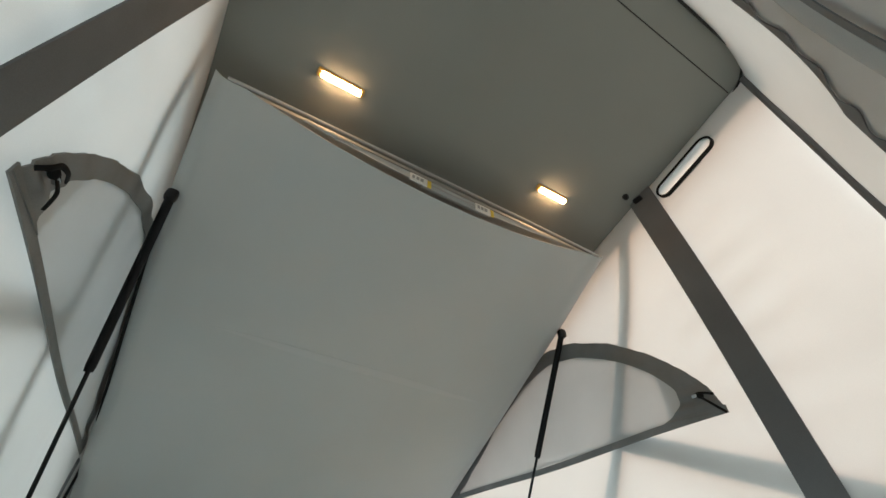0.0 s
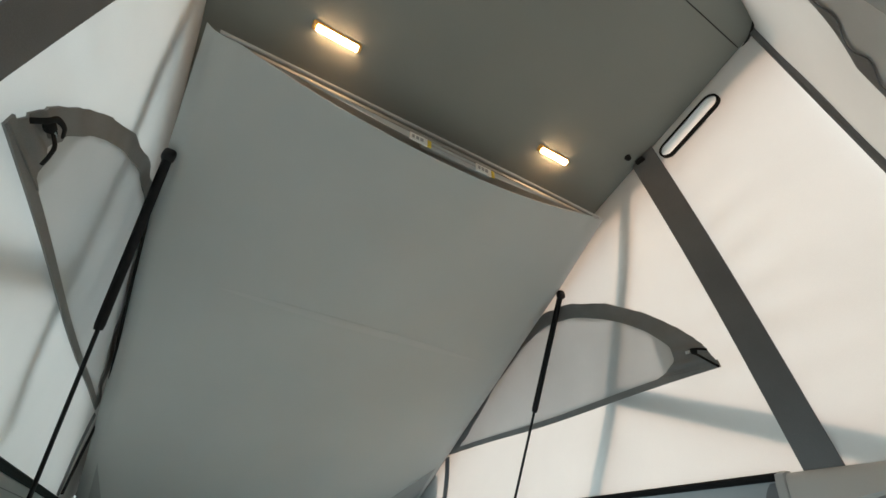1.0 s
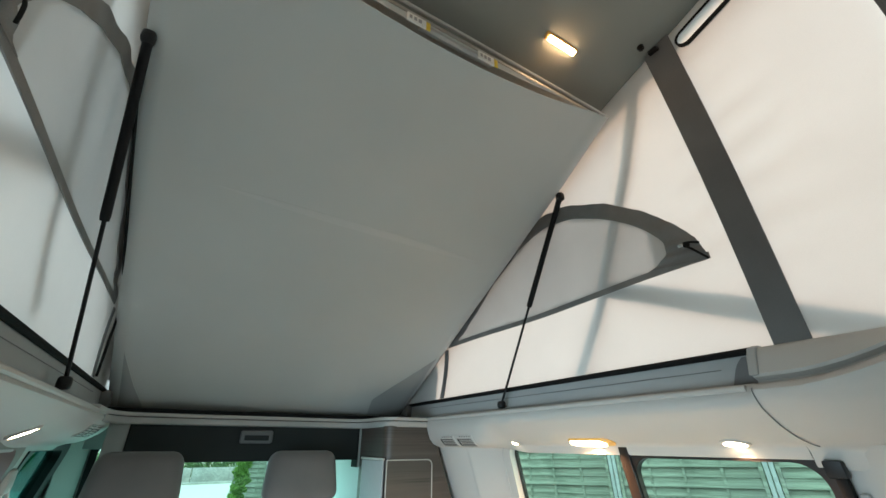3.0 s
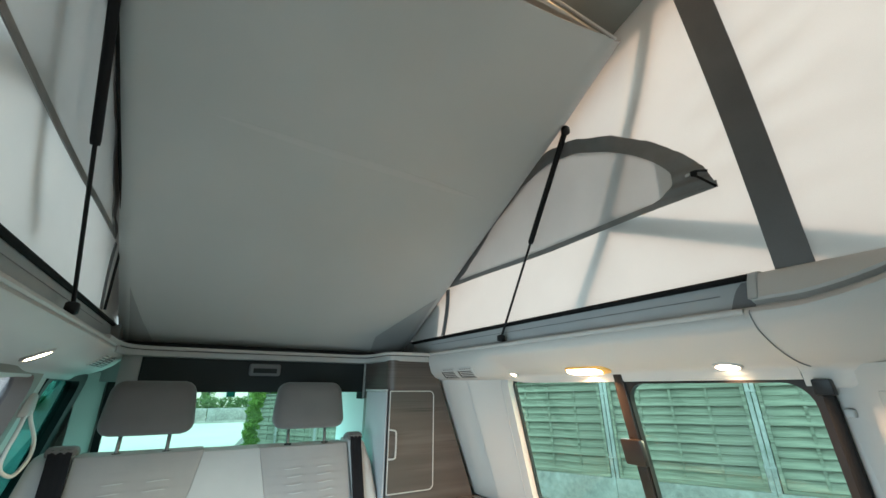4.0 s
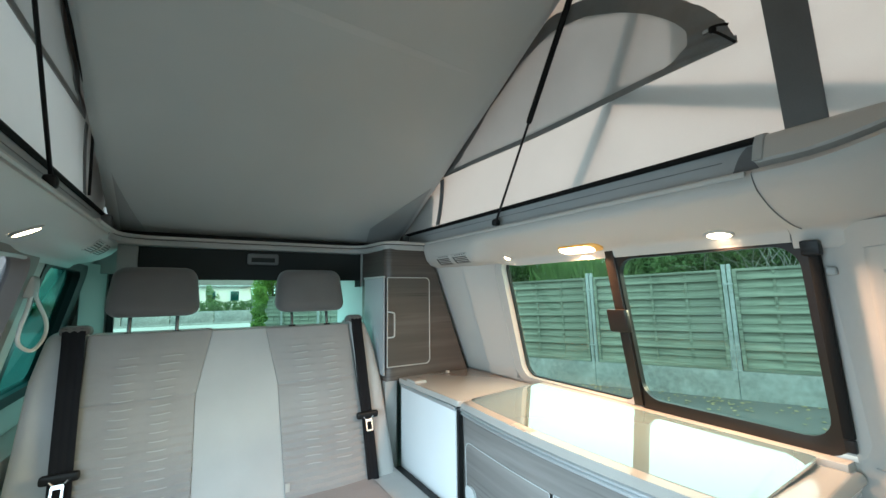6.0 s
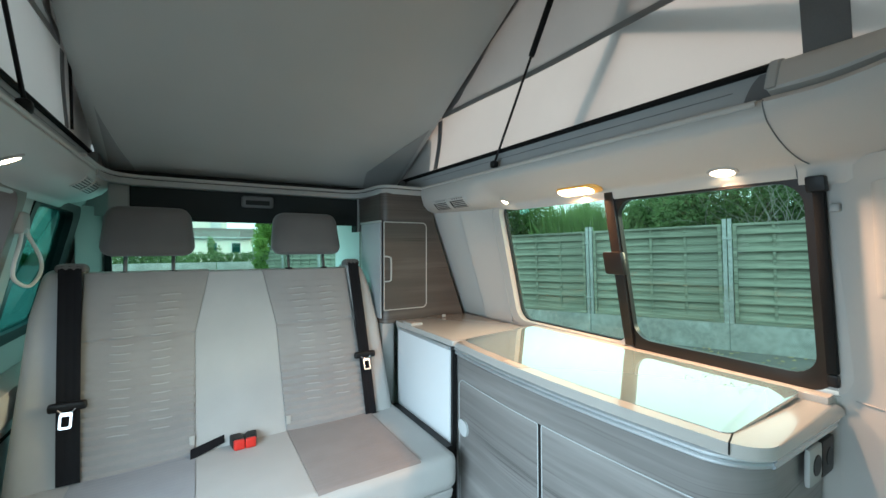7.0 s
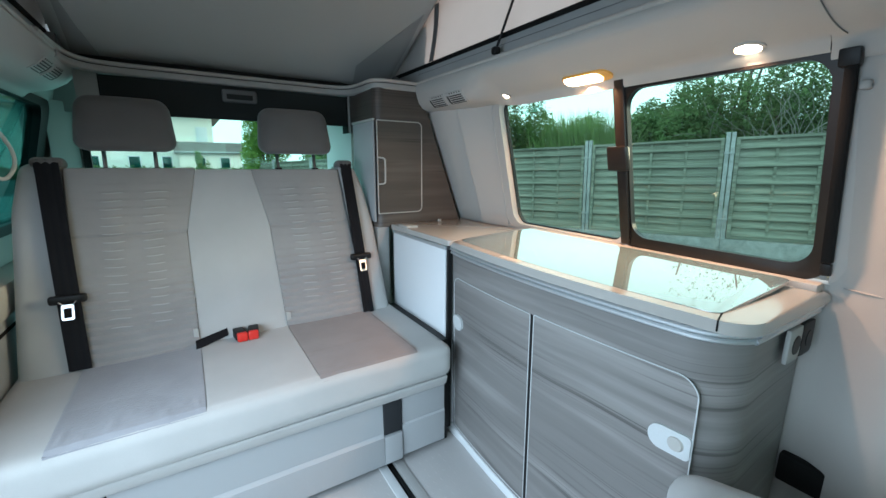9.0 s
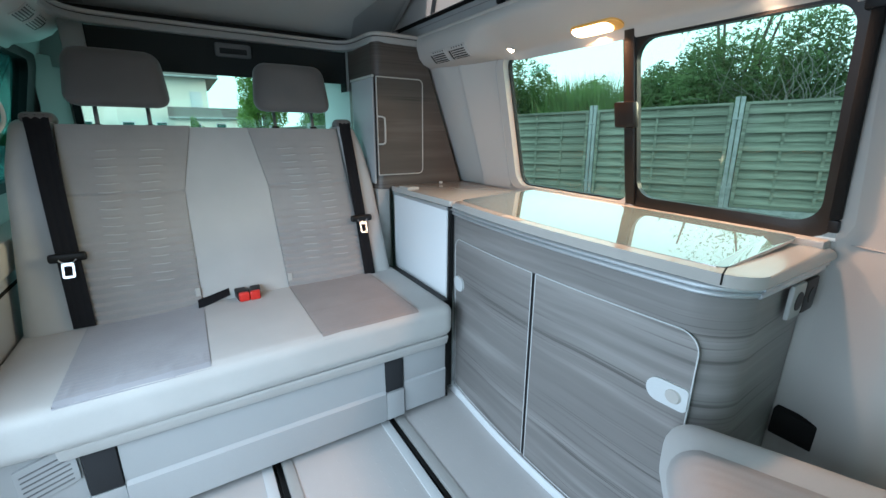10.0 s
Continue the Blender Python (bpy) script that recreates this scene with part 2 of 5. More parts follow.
BEDCLOTH = surface("bed cloth", (0.445, 0.462, 0.45), 0.92, 0.05, 1000, 2.5, 0.3, sheen=0.2, depth=0.0006)
# bed cloth made paler for the light streak painted on the cover
STREAKCLOTH = surface("pale streak cloth", (0.475, 0.49, 0.478), 0.92, 0.05, 1000, 2.5, 0.3, depth=0.0006)
TRIM = surface("cream trim plastic", (0.44, 0.425, 0.40), 0.55, 0.03, 500, 3, 0.12, depth=0.0006)
TRIMGREY = surface("grey trim plastic", (0.35, 0.35, 0.34), 0.6, 0.05, 500, 3, 0.12, depth=0.0006)
# pale rim plastic, browned and darkened for the lamplight and shade on it
RIMSHADE = surface("shaded brown rim plastic", (0.20, 0.17, 0.15), 0.5, 0.08, 400, 4, 0.12, depth=0.0006)
BANDGREY = surface("grey side cloth", (0.36, 0.37, 0.37), 0.9, 0.06, 700, 5, 0.25, depth=0.0006)
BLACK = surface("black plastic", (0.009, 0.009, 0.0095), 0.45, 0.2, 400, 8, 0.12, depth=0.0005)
BLACK.node_tree.nodes["Principled BSDF"].inputs["Specular IOR Level"].default_value = 0.28
FRAMEBLACK = surface("satin brown-black frame", (0.013, 0.0098, 0.008), 0.30, 0.15, 300, 6, 0.03, depth=0.0003)
FRAMEBLACK.node_tree.nodes["Principled BSDF"].inputs["Specular IOR Level"].default_value = 0.45
STEEL = surface("black strut paint", (0.005, 0.005, 0.006), 0.5, 0.2, 200, 8, 0.05)
STEEL.node_tree.nodes["Principled BSDF"].inputs["Specular IOR Level"].default_value = 0.2
CHROME = surface("bright steel", (0.72, 0.73, 0.74), 0.2, 0.06, 200, 8, 0.02, metal=1.0)
ROD = surface("dark steel rod", (0.22, 0.23, 0.23), 0.28, 0.06, 200, 8, 0.02, metal=1.0)
ALU = surface("anodised aluminium", (0.58, 0.61, 0.63), 0.56, 0.06, 300, 5, 0.05, metal=0.9, stretch=(1, 0.05, 1))
WOOD = laminate("grey oak laminate", (0.095, 0.090, 0.087), (0.190, 0.182, 0.176), (0.290, 0.279, 0.270))
# the kitchen's oak, warmed and darkened for the light in its corner
SHADEDOAK = laminate("shaded brown oak laminate", (0.040, 0.032, 0.027), (0.076, 0.062, 0.053), (0.118, 0.099, 0.086))
WHITEPANEL = surface("white laminate", (0.72, 0.74, 0.76), 0.4, 0.02, 300, 4, 0.04)
EDGELINE = surface("pale grey edge plastic", (0.55, 0.57, 0.58), 0.45, 0.04, 300, 4, 0.05)
WORKTOP = surface("cream worktop plastic", (0.41, 0.395, 0.37), 0.19, 0.03, 600, 4, 0.05, depth=0.0004, coat=0.4)
SEATLIGHT = surface("pale seat cloth", (0.44, 0.435, 0.425), 0.92, 0.08, 900, 7, 0.4, sheen=0.25, depth=0.0008)
# taupe seat cloth darkened to carry the dim light around the headrests
SHADECLOTH = surface("shaded grey-brown cloth", (0.132, 0.122, 0.116), 0.92, 0.10, 900, 9, 0.4, sheen=0.25, depth=0.0008)
SEATDARK = surface("taupe seat cloth", (0.318, 0.303, 0.294), 0.92, 0.10, 900, 9, 0.4, sheen=0.25, depth=0.0008)
SEATTAUPE = surface("darker taupe seat cloth", (0.25, 0.222, 0.215), 0.92, 0.12, 900, 9, 0.4, sheen=0.25, depth=0.0008)
SEATGREY = surface("ribbed grey seat cloth", (0.30, 0.302, 0.325), 0.92, 0.10, 900, 9, 0.4, sheen=0.25, depth=0.0008)
BASEGREY = surface("pale base plastic", (0.37, 0.38, 0.39), 0.5, 0.04, 500, 3, 0.12, depth=0.0005)
BELT = surface("seat belt webbing", (0.008, 0.008, 0.010), 0.75, 0.2, 900, 12, 0.4, depth=0.0006)
RED = surface("red buckle plastic", (0.65, 0.03, 0.02), 0.35, 0.08, 200, 10, 0.02)
FLOOR = surface("grey vinyl floor", (0.44, 0.43, 0.425), 0.55, 0.06, 500, 5, 0.2, depth=0.0006)
PELMET = surface("dark rear pelmet cloth", (0.025, 0.029, 0.029), 0.9, 0.1, 800, 5, 0.3, depth=0.0006)
LABEL = surface("white label", (0.75, 0.74, 0.70), 0.6, 0.04, 300, 20, 0.0)
YELLOW = surface("yellow label", (0.75, 0.55, 0.06), 0.6, 0.05, 300, 20, 0.0)
AMBER = surface("amber lamp housing", (0.85, 0.45, 0.10), 0.3, 0.05, 200, 10, 0.0)
FENCEWOOD = surface("weathered fence wood", (0.150, 0.165, 0.128), 0.85, 0.5, 3, 0.6, 0.4, stretch=(6, 1.0, 22), tone=(0.31, 0.34, 0.275))
ZINC = surface("galvanised post", (0.33, 0.35, 0.35), 0.65, 0.30, 22, 3, 0.15, metal=0.3)
CONCRETE = surface("fence plinth concrete", (0.27, 0.285, 0.28), 0.9, 0.35, 14, 2, 0.3)
PAVE = surface("pale yard concrete", (0.42, 0.42, 0.40), 0.9, 0.12, 30, 0.5, 0.2)
ASPHALT = surface("worn asphalt", (0.14, 0.14, 0.137), 0.9, 0.2, 120, 1.2, 0.4)
LEAF = surface("leaves", (0.085, 0.17, 0.05), 0.9, 0.5, 9, 1.1, 0.1, tone=(0.19, 0.31, 0.09), through_light=0.5)
LEAFDARK = surface("dark leaves", (0.105, 0.19, 0.078), 0.9, 0.5, 9, 1.1, 0.1, tone=(0.245, 0.37, 0.15), through_light=0.5)
LITTER = surface("fallen leaves", (0.30, 0.25, 0.14), 0.9, 0.4, 8, 2, 0.1, tone=(0.48, 0.40, 0.22))
LEAFBRIGHT = surface("fresh leaves", (0.15, 0.28, 0.06), 0.9, 0.4, 9, 1.1, 0.1, tone=(0.27, 0.42, 0.10), through_light=0.5)
GRASS = surface("grass", (0.19, 0.31, 0.10), 0.8, 0.3, 40, 2, 0.3, tone=(0.28, 0.41, 0.15), through_light=0.4)
BARK = surface("bark", (0.14, 0.12, 0.10), 0.9, 0.3, 30, 4, 0.5, depth=0.01)
TWIG = surface("bare twigs", (0.30, 0.285, 0.265), 0.9, 0.25, 30, 4, 0.3)
PLASTER = surface("cream house plaster", (0.87, 0.84, 0.76), 0.9, 0.05, 20, 0.5, 0.1)
GARAGEWOOD = surface("grey light-cutting boards", (0.27, 0.27, 0.26), 0.8, 0.15, 12, 1, 0.2, stretch=(1, 6, 0.5))
ROOFTILE = surface("grey roof tiles", (0.15, 0.135, 0.125), 0.85, 0.25, 8, 1, 0.4, stretch=(1, 1, 6))
GLASS = pane_glass("green tinted glass", (0.80, 0.96, 0.90))
REARGLASS = pane_glass("teal tinted glass", (0.78, 0.97, 0.91))
PALEGLASS = pane_glass("clear side glass", (0.66, 0.70, 0.77))
DARKGLASS = pane_glass("dark green glass", (0.22, 0.50, 0.47))
LID = bpy.data.materials.new("glass hob lid")
LID.use_nodes = True
_b = LID.node_tree.nodes["Principled BSDF"]
_b.inputs["Base Color"].default_value = (0.22, 0.29, 0.29, 1)
_b.inputs["Roughness"].default_value = 0.03
_b.inputs["Specular IOR Level"].default_value = 1.0
_b.inputs["Coat Weight"].default_value = 1.0
_b.inputs["Coat IOR"].default_value = 2.25
_b.inputs["Coat Roughness"].default_value = 0.01
WARM = glow("warm lamp glow", (1.0, 0.58, 0.28), 58.0)
WARMTRIM = glow("warm trim lamp glow", (1.0, 0.62, 0.33), 14.0)
WARMWHITE = glow("spot lamp glow", (1.0, 0.68, 0.40), 40.0)
CABDARK = surface("dark cab lining", (0.028, 0.029, 0.032), 0.8, 0.1, 300, 4, 0.1)
PORT = surface("milky port plastic", (0.92, 0.92, 0.92), 0.4, 0.03, 200, 4, 0.05, through_light=0.93)


def ring(outer, inner, axis, a, b, bm=None):
    """A frame: the space between two outlines with equally many corners, drawn out along one axis."""
    out = bm or bmesh.new()

    def place(p, q):
        return {"x": (q, p[0], p[1]), "y": (p[0], q, p[1]), "z": (p[0], p[1], q)}[axis]

    n = len(outer)
    loops = [[out.verts.new(place(p, q)) for p in line] for line, q in ((outer, a), (outer, b), (inner, b), (inner, a))]
    for k in range(4):
        p, q = loops[k], loops[(k + 1) % 4]
        for i in range(n):
            j = (i + 1) % n
            out.faces.new((p[i], p[j], q[j], q[i]))
    return out


def moved(bm, f):
    for v in bm.verts:
        v.co = f(v.co)
    return bm


def wall_x(z):
    """The inner side of the body's wall, which leans in above the waist."""
    return 0.885 - 0.24 * max(0.0, z - 0.83)


def lean(s=1, d=0.0):
    """Moves a mesh built on the plane x = 0 on to the wall of side s."""
    return lambda c: Vector((s * (wall_x(c.z) + c.x + d), c.y, c.z))


ROOFLINE = ((-1.29, 2.575), (-1.213, 2.553), (-0.603, 2.371), (-0.387, 2.268), (0.0, 2.065), (0.92, 1.53))


def roof_z(y):
    return profile(ROOFLINE, y)


def bed_z(y):
    return 2.275 - 0.548 * (y + 0.652)


# ================= the setting =================

# floor with its two seat rails let in
bm = bmesh.new()
for x0, x1 in ((-0.90, -0.235), (-0.15, 0.165), (0.255, 0.52)):
    box(x0, x1, -2.4, 1.5, -0.05, 0.0, 0.0, bm)
box(-0.90, 0.90, -2.4, 1.5, -0.09, -0.052, 0.0, bm)
floor = solid("floor", bm, FLOOR, "grey studded vinyl van floor", "floor", kind="structure")
bm = bmesh.new()
for i in range(9):
    for j in range(26):
        for x0, pitch in ((-0.13, 0.035), (0.275, 0.028)):
            x, y = x0 + i * pitch, 0.0 - j * 0.035
            box(x - 0.0025, x + 0.0025, y - 0.006, y + 0.006, -0.001, 0.0006, 0.0, bm)
        x, y = -0.26 - i * 0.035, 0.0 - j * 0.035
        box(x - 0.0025, x + 0.0025, y - 0.006, y + 0.006, -0.001, 0.0006, 0.0, bm)
studs = part("stud_pattern", bm, FLOOR, floor, "small raised studs", smooth=False)
studs["kind"] = "stuff"
for mid in (0.21, -0.193):
    rail = thing("floor_rail", "aluminium seat rail with a dark slot let into the floor", "rail", "floor rails")
    # pale left edge, grey right edge: the aluminium's highlight put into the colours
    for a, b in ((-0.045, -0.014), (0.014, 0.045)):
        part("rail_edge", box(mid + a, mid + b, -2.2, 0.30, -0.02, 0.004, 0.002), EDGELINE if a < 0 else TRIMGREY, rail)
    part("slot", box(mid - 0.0135, mid + 0.0135, -2.2, 0.30, -0.045, -0.012, 0.0), BLACK, rail, "dark rail slot")
    part("slot_wall", box(mid - 0.003, mid + 0.003, -2.2, 0.30, -0.012, -0.006, 0.0), BLACK, rail)

# ceiling lining of the raised roof, its outer shell and its seam


def roof_half(y, wide):
    k = min(1.0, max(0.0, -1.212 - y) / 0.084)
    return wide - 0.10 * (1 - math.sqrt(max(0.0, 1 - k ** 2.2)))


def ceiling_point(u, v):
    y = lerp(0.92, -1.213, v / 0.8) if v < 0.8 else lerp(-1.213, -1.2955, math.sin((v - 0.8) / 0.2 * math.pi / 2))
    return Vector((lerp(-1, 1, u) * roof_half(y, 0.668), y, roof_z(y)))


solid("ceiling", sheet(ceiling_point, 24, 60, (0, 0, 0.02)), HEADCLOTH, "dark grey cloth lining of the raised roof", "ceiling", kind="structure")


def shell_point(u, v):
    y = lerp(0.98, -1.36, v)
    a = lerp(-1, 1, u)
    drop = 0.12 * max(0.0, (abs(a) - 0.86) / 0.14) ** 2 + (0.05 * max(0.0, (-1.30 - y) / 0.06) if y < -1.30 else 0)
    return Vector((a * 0.785, y, roof_z(y) + 0.055 - drop))


pop_roof = thing("pop_up_roof", "raised pop-up roof shell hinged at the rear", "roof", kind="structure")
part("shell", sheet(shell_point, 40, 50, (0, 0, 0.02)), TRIM, pop_roof)
part("ceiling_seam", tube([(x, -1.213, roof_z(-1.213) - 0.001) for x in np.linspace(-0.655, 0.655, 20)], 0.0013, 6), EDGEPIPE, pop_roof, "dark seam across the lining")
for s in (-1, 1):
    part("edge_piping", tube([(s * roof_half(y, 0.666), y, roof_z(y) - 0.004) for y in list(np.linspace(0.85, -1.213, 40)) + [-1.213 - 0.0825 * math.sin(w) for w in np.linspace(0.1, math.pi / 2, 14)]], 0.0036, 6), EDGEPIPE, pop_roof, "dark piping along the lining")
part("front_piping", tube([(x, -1.2955, roof_z(-1.2955) - 0.004) for x in np.linspace(-0.57, 0.57, 20)], 0.0036, 6), EDGEPIPE, pop_roof)

# canvas of the raised roof


def canvas_x(y, z, s=1):
    top = roof_z(y)
    v = min(1.0, max(0.0, (z - 1.485) / max(0.02, top - 1.485)))
    big = min(1.0, (top - 1.49) / 0.6)
    return 0.662 + (0.026 if s > 0 else 0.010) * math.sin(math.pi * v) * big


ARCH_IN = ((-0.700, 1.812), (-0.619, 1.902), (-0.508, 1.981), (-0.366, 2.042), (-0.20, 2.045), (0.03, 1.945), (0.25, 1.80), (0.354, 1.737))


def arch_top(y):
    return profile(ARCH_IN, y)


def side_canvas(s):
    def f(u, v):
        y = lerp(0.90, -1.264, u)
        top = roof_z(y) + 0.004
        z = lerp(1.485, max(top, 1.50), v)
        w = noise.noise(Vector((y * 3.1, z * 4.3, s * 5))) * 0.006 + noise.noise(Vector((y * 9 + z * 6, z * 7 - y * 5, s * 9))) * 0.0025
        # puckers beside the tension strap
        w += 0.0025 * math.exp(-((y + 0.90) / 0.16) ** 2) * math.sin(z * 55 + y * 16 * s + 3 * noise.noise(Vector((y * 4, z * 4, 3))))
        w *= math.sin(math.pi * min(1, v * 1.02)) ** 0.5 if 0 < v < 0.98 else 0
        return Vector((s * (canvas_x(y, z, s) + w), y, z))
    bm = sheet(f, 150, 80)
    # the flap and the vent port fill openings in the canvas
    gone = []
    for face in bm.faces:
        c = face.calc_center_median()
        y, z = c.y, c.z
        t = min(1.0, max(0.0, (-0.925 - y) / 0.153))
        in_port = math.hypot(y - lerp(-0.925, -1.078, t), z - lerp(2.400, 2.447, t)) < 0.026
        if in_port or (-0.66 < y < 0.34 and 1.748 < z < arch_top(y) + 0.002):
            gone.append(face)
    bmesh.ops.delete(bm, geom=gone, context="FACES")
    return bm


for s in (1, -1):
    tent = thing("tent_wall", "off-white canvas side of the raised roof, lit through from outside", "tent wall", "tent sides")
    part("canvas", side_canvas(s), TENT, tent)

    def cx(y, z, inward, s=s):
        return s * (canvas_x(y, z, s) - inward)

    # window flap: an arched panel with a wide grey border
    arch_out = smooth_line([(0.43, 1.728, 0), (0.30, 1.82, 0), (0.05, 1.985, 0), (-0.204, 2.085, 0), (-0.349, 2.099, 0), (-0.531, 2.027, 0), (-0.68, 1.912, 0), (-0.769, 1.807, 0), (-0.79, 1.76, 0), (-0.803, 1.722, 0)], 6)
    arch_in = smooth_line([(0.354, 1.737, 0), (0.25, 1.80, 0), (0.03, 1.945, 0), (-0.20, 2.045, 0), (-0.366, 2.042, 0), (-0.508, 1.981, 0), (-0.619, 1.902, 0)] + ([(-0.692, 1.818, 0), (-0.692, 1.768, 0), (-0.640, 1.740, 0)] if s > 0 else [(-0.690, 1.826, 0), (-0.708, 1.776, 0), (-0.668, 1.738, 0)]), 6)

    if s < 0:
        arch_out = [p.lerp(q, 0.22 * math.sin(math.pi * k / (len(arch_out) - 1))) for k, (p, q) in enumerate(zip(arch_out, arch_in))]

    def border(u, v, s=s):
        i = u * (len(arch_out) - 1)
        k = min(int(i), len(arch_out) - 2)
        a = arch_out[k].lerp(arch_out[k + 1], i - k)
        b = arch_in[k].lerp(arch_in[k + 1], i - k)
        p = a.lerp(b, v)
        wave = (0.0016 * math.sin(i * 1.3) + 0.0012 * math.sin(i * 2.9 + 1)) * (1 - v)
        return Vector((cx(p.x, p.y, 0.010 + 0.003 * math.sin(i * 1.3)), p.x, p.y + wave))

    def flap(u, v, s=s):
        i = u * (len(arch_in) - 1)
        k = min(int(i), len(arch_in) - 2)
        a = arch_in[k].lerp(arch_in[k + 1], i - k)
        a = a.lerp(arch_out[k].lerp(arch_out[k + 1], i - k), 0.35)
        b = Vector((lerp(0.354, -0.640 if s > 0 else -0.668, u), 1.737, 0))
        p = a.lerp(b, v)
        return Vector((cx(p.x, p.y, 0.008), p.x, p.y))

    part("flap_border", sheet(border, 64, 4, (-s * 0.003, 0, 0)), FLAPBAND, tent, "grey border of the arched window flap")
    part("window_flap", sheet(flap, 48, 14, (-s * 0.001, 0, 0)), MESH, tent, "closed arched canvas window flap")
    part("flap_seam", sheet(lambda u, v: Vector((cx(lerp(0.43, -0.803, u), 1.72, 0.010), lerp(0.43, -0.803, u), 1.719 + 0.018 * v + 0.003 * math.sin(u * 9))), 40, 2, (-s * 0.003, 0, 0)), FLAPBAND, tent, "grey lower seam of the flap")
    # zip pull with its cord
    zx = s * (canvas_x(-0.78, 1.75, s) - 0.022)
    pull = part("zip_pull", box(zx - 0.004, zx + 0.004, -0.760, -0.740, 1.770, 1.779, 0.002), CHROME, tent, "silver zip slider")
    if s > 0:
        loops = ([(0.008, -0.745, 1.782), (-0.004, -0.758, 1.778), (-0.008, -0.776, 1.772), (-0.006, -0.795, 1.764)], [(-0.002, -0.760, 1.768), (-0.008, -0.774, 1.754), (-0.006, -0.790, 1.735), (0.004, -0.802, 1.720)])
    else:
        loops = ([(-0.002, -0.730, 1.790), (-0.010, -0.757, 1.782), (-0.010, -0.779, 1.772), (-0.008, -0.788, 1.757), (0.002, -0.791, 1.747)], [(-0.004, -0.752, 1.770), (-0.010, -0.745, 1.758), (-0.008, -0.736, 1.748), (-0.004, -0.727, 1.739)])
    for k, loop_points in enumerate(loops):
        part("cord", tube(smooth_line([(zx + s * a, y, z) for a, y, z in loop_points], 6), 0.0044 if s < 0 else 0.0030, 6, flat=0.45, up=(1, 0, 0)), PIPE, pull, "black pull cord")
    part("cord_knot", rbox(zx - 0.006, zx + 0.006, -0.768, -0.752, 1.766, 1.780, 0.005, (3, 3, 3)), PIPE, pull, "black knot")
    # tension strap from roof to rail
    def strap(u, v, s=s):
        z = lerp(2.44, 1.475, u)
        a, b = lerp(-0.800, -0.878, u), lerp(-0.885, -0.943, u)
        return Vector((cx(-0.9, z, 0.010 + 0.004 * math.sin(math.pi * u)), lerp(a, b, v), z + 0.01 * v))
    part("tension_strap", sheet(strap, 30, 6, (-s * 0.003, 0, 0)), BAND, tent, "wide dark grey tension strap")
    part("rear_strap", sheet(lambda u, v: Vector((cx(0.47, lerp(1.71, 1.492, u), 0.012), lerp(0.428, 0.460, u) + 0.032 * v, lerp(1.71, 1.492, u))), 10, 2, (-s * 0.003, 0, 0)), BAND, tent, "short grey strap")
    # hem: black piping over a grey cloth band
    part("piping", tube([(s * 0.655, y, 1.484) for y in np.linspace(0.90, -0.83, 30)], 0.008, 8), PIPE, tent, "black piping along the hem")
    part("corner_seam", tube([(s * 0.657, -1.260, z) for z in np.linspace(1.49, 2.57, 12)], 0.0085, 8), BAND, tent, "dark corner seam")
    part("hem_band", sheet(lambda u, v, s=s: Vector((s * lerp(0.652, 0.660, v), lerp(0.88, -0.84, u), lerp(1.412 if s > 0 else 1.399, 1.484, v))), 30, 3, (s * 0.004, 0, 0)), BANDGREY, tent, "grey cloth band under the hem")
    part("hem_seam", tube([(s * 0.6535, y, 1.452 + 0.004 * (y + 0.8)) for y in np.linspace(0.60, -0.76, 16)], 0.0008, 6), BAND, tent, "stitched seam of the hem band")
    part("hem_patch", sheet(lambda u, v, s=s: Vector((s * lerp(0.648, 0.655, v), lerp(-0.778 - 0.030 * v ** 3 - 0.006 * math.sin(math.pi * v), -0.836, u), lerp(1.412, 1.474, v))), 4, 8, (s * 0.003, 0, 0)), BAND, tent, "dark grey end patch of the hem")
    part("corner_patch", rbox(min(s * 0.625, s * 0.672), max(s * 0.625, s * 0.672), 0.80, 0.93, 1.418, 1.485, 0.01, (4, 5, 4)), BAND, tent, "grey corner patch")
    part("rear_gusset", sheet(lambda u, v, s=s: Vector((s * lerp(0.667, 0.690, v), lerp(0.55, 1.06, u), lerp(1.46, 1.66, v))), 8, 4, (s * 0.004, 0, 0)), BANDGREY, tent, "grey cloth gusset in the rear corner")
    # oval vent port below the roof edge
    oval = []
    p0, p1 = Vector((-0.925, 2.400)), Vector((-1.078, 2.447))
    d = (p1 - p0).normalized()
    q = Vector((-d.y, d.x))
    for c, a0 in ((p1, -90), (p0, 90)):
        for k in range(13):
            w = radians(a0 + 180 * k / 12)
            oval.append((c + d * math.cos(w) * 0.024 + q * math.sin(w) * 0.024)[:])
    fat = []
    for k, (y, z) in enumerate(oval):
        c = p1 if k < 13 else p0
        e = (Vector((y, z)) - c) * 1.33
        fat.append((c + e * 0.94)[:])
    bx = s * 0.655
    rim = part("vent_port", ring(fat, oval, "x", bx, bx + s * 0.012), PIPE, tent, "oval port with a black rim")
    part("port_pane", prism(oval, "x", bx + s * 0.004, bx + s * 0.006), PORT, rim, "milky bright pane")
    # folding roof arms outside the canvas, seen as soft shadows
    ax = s * (0.704 if s > 0 else 0.688)
    part("upper_arm", tube([(ax, -0.763, 2.40), (ax, -0.478, 1.745), (ax, -0.343, 1.46)] if s > 0 else [(ax, -0.765, 2.42), (ax, -0.505, 2.06), (ax, -0.36, 1.79), (ax, -0.19, 1.54)], 0.019, 10, flat=0.4, up=(1, 0, 0)), STEEL, pop_roof, "folding steel arm outside the canvas")
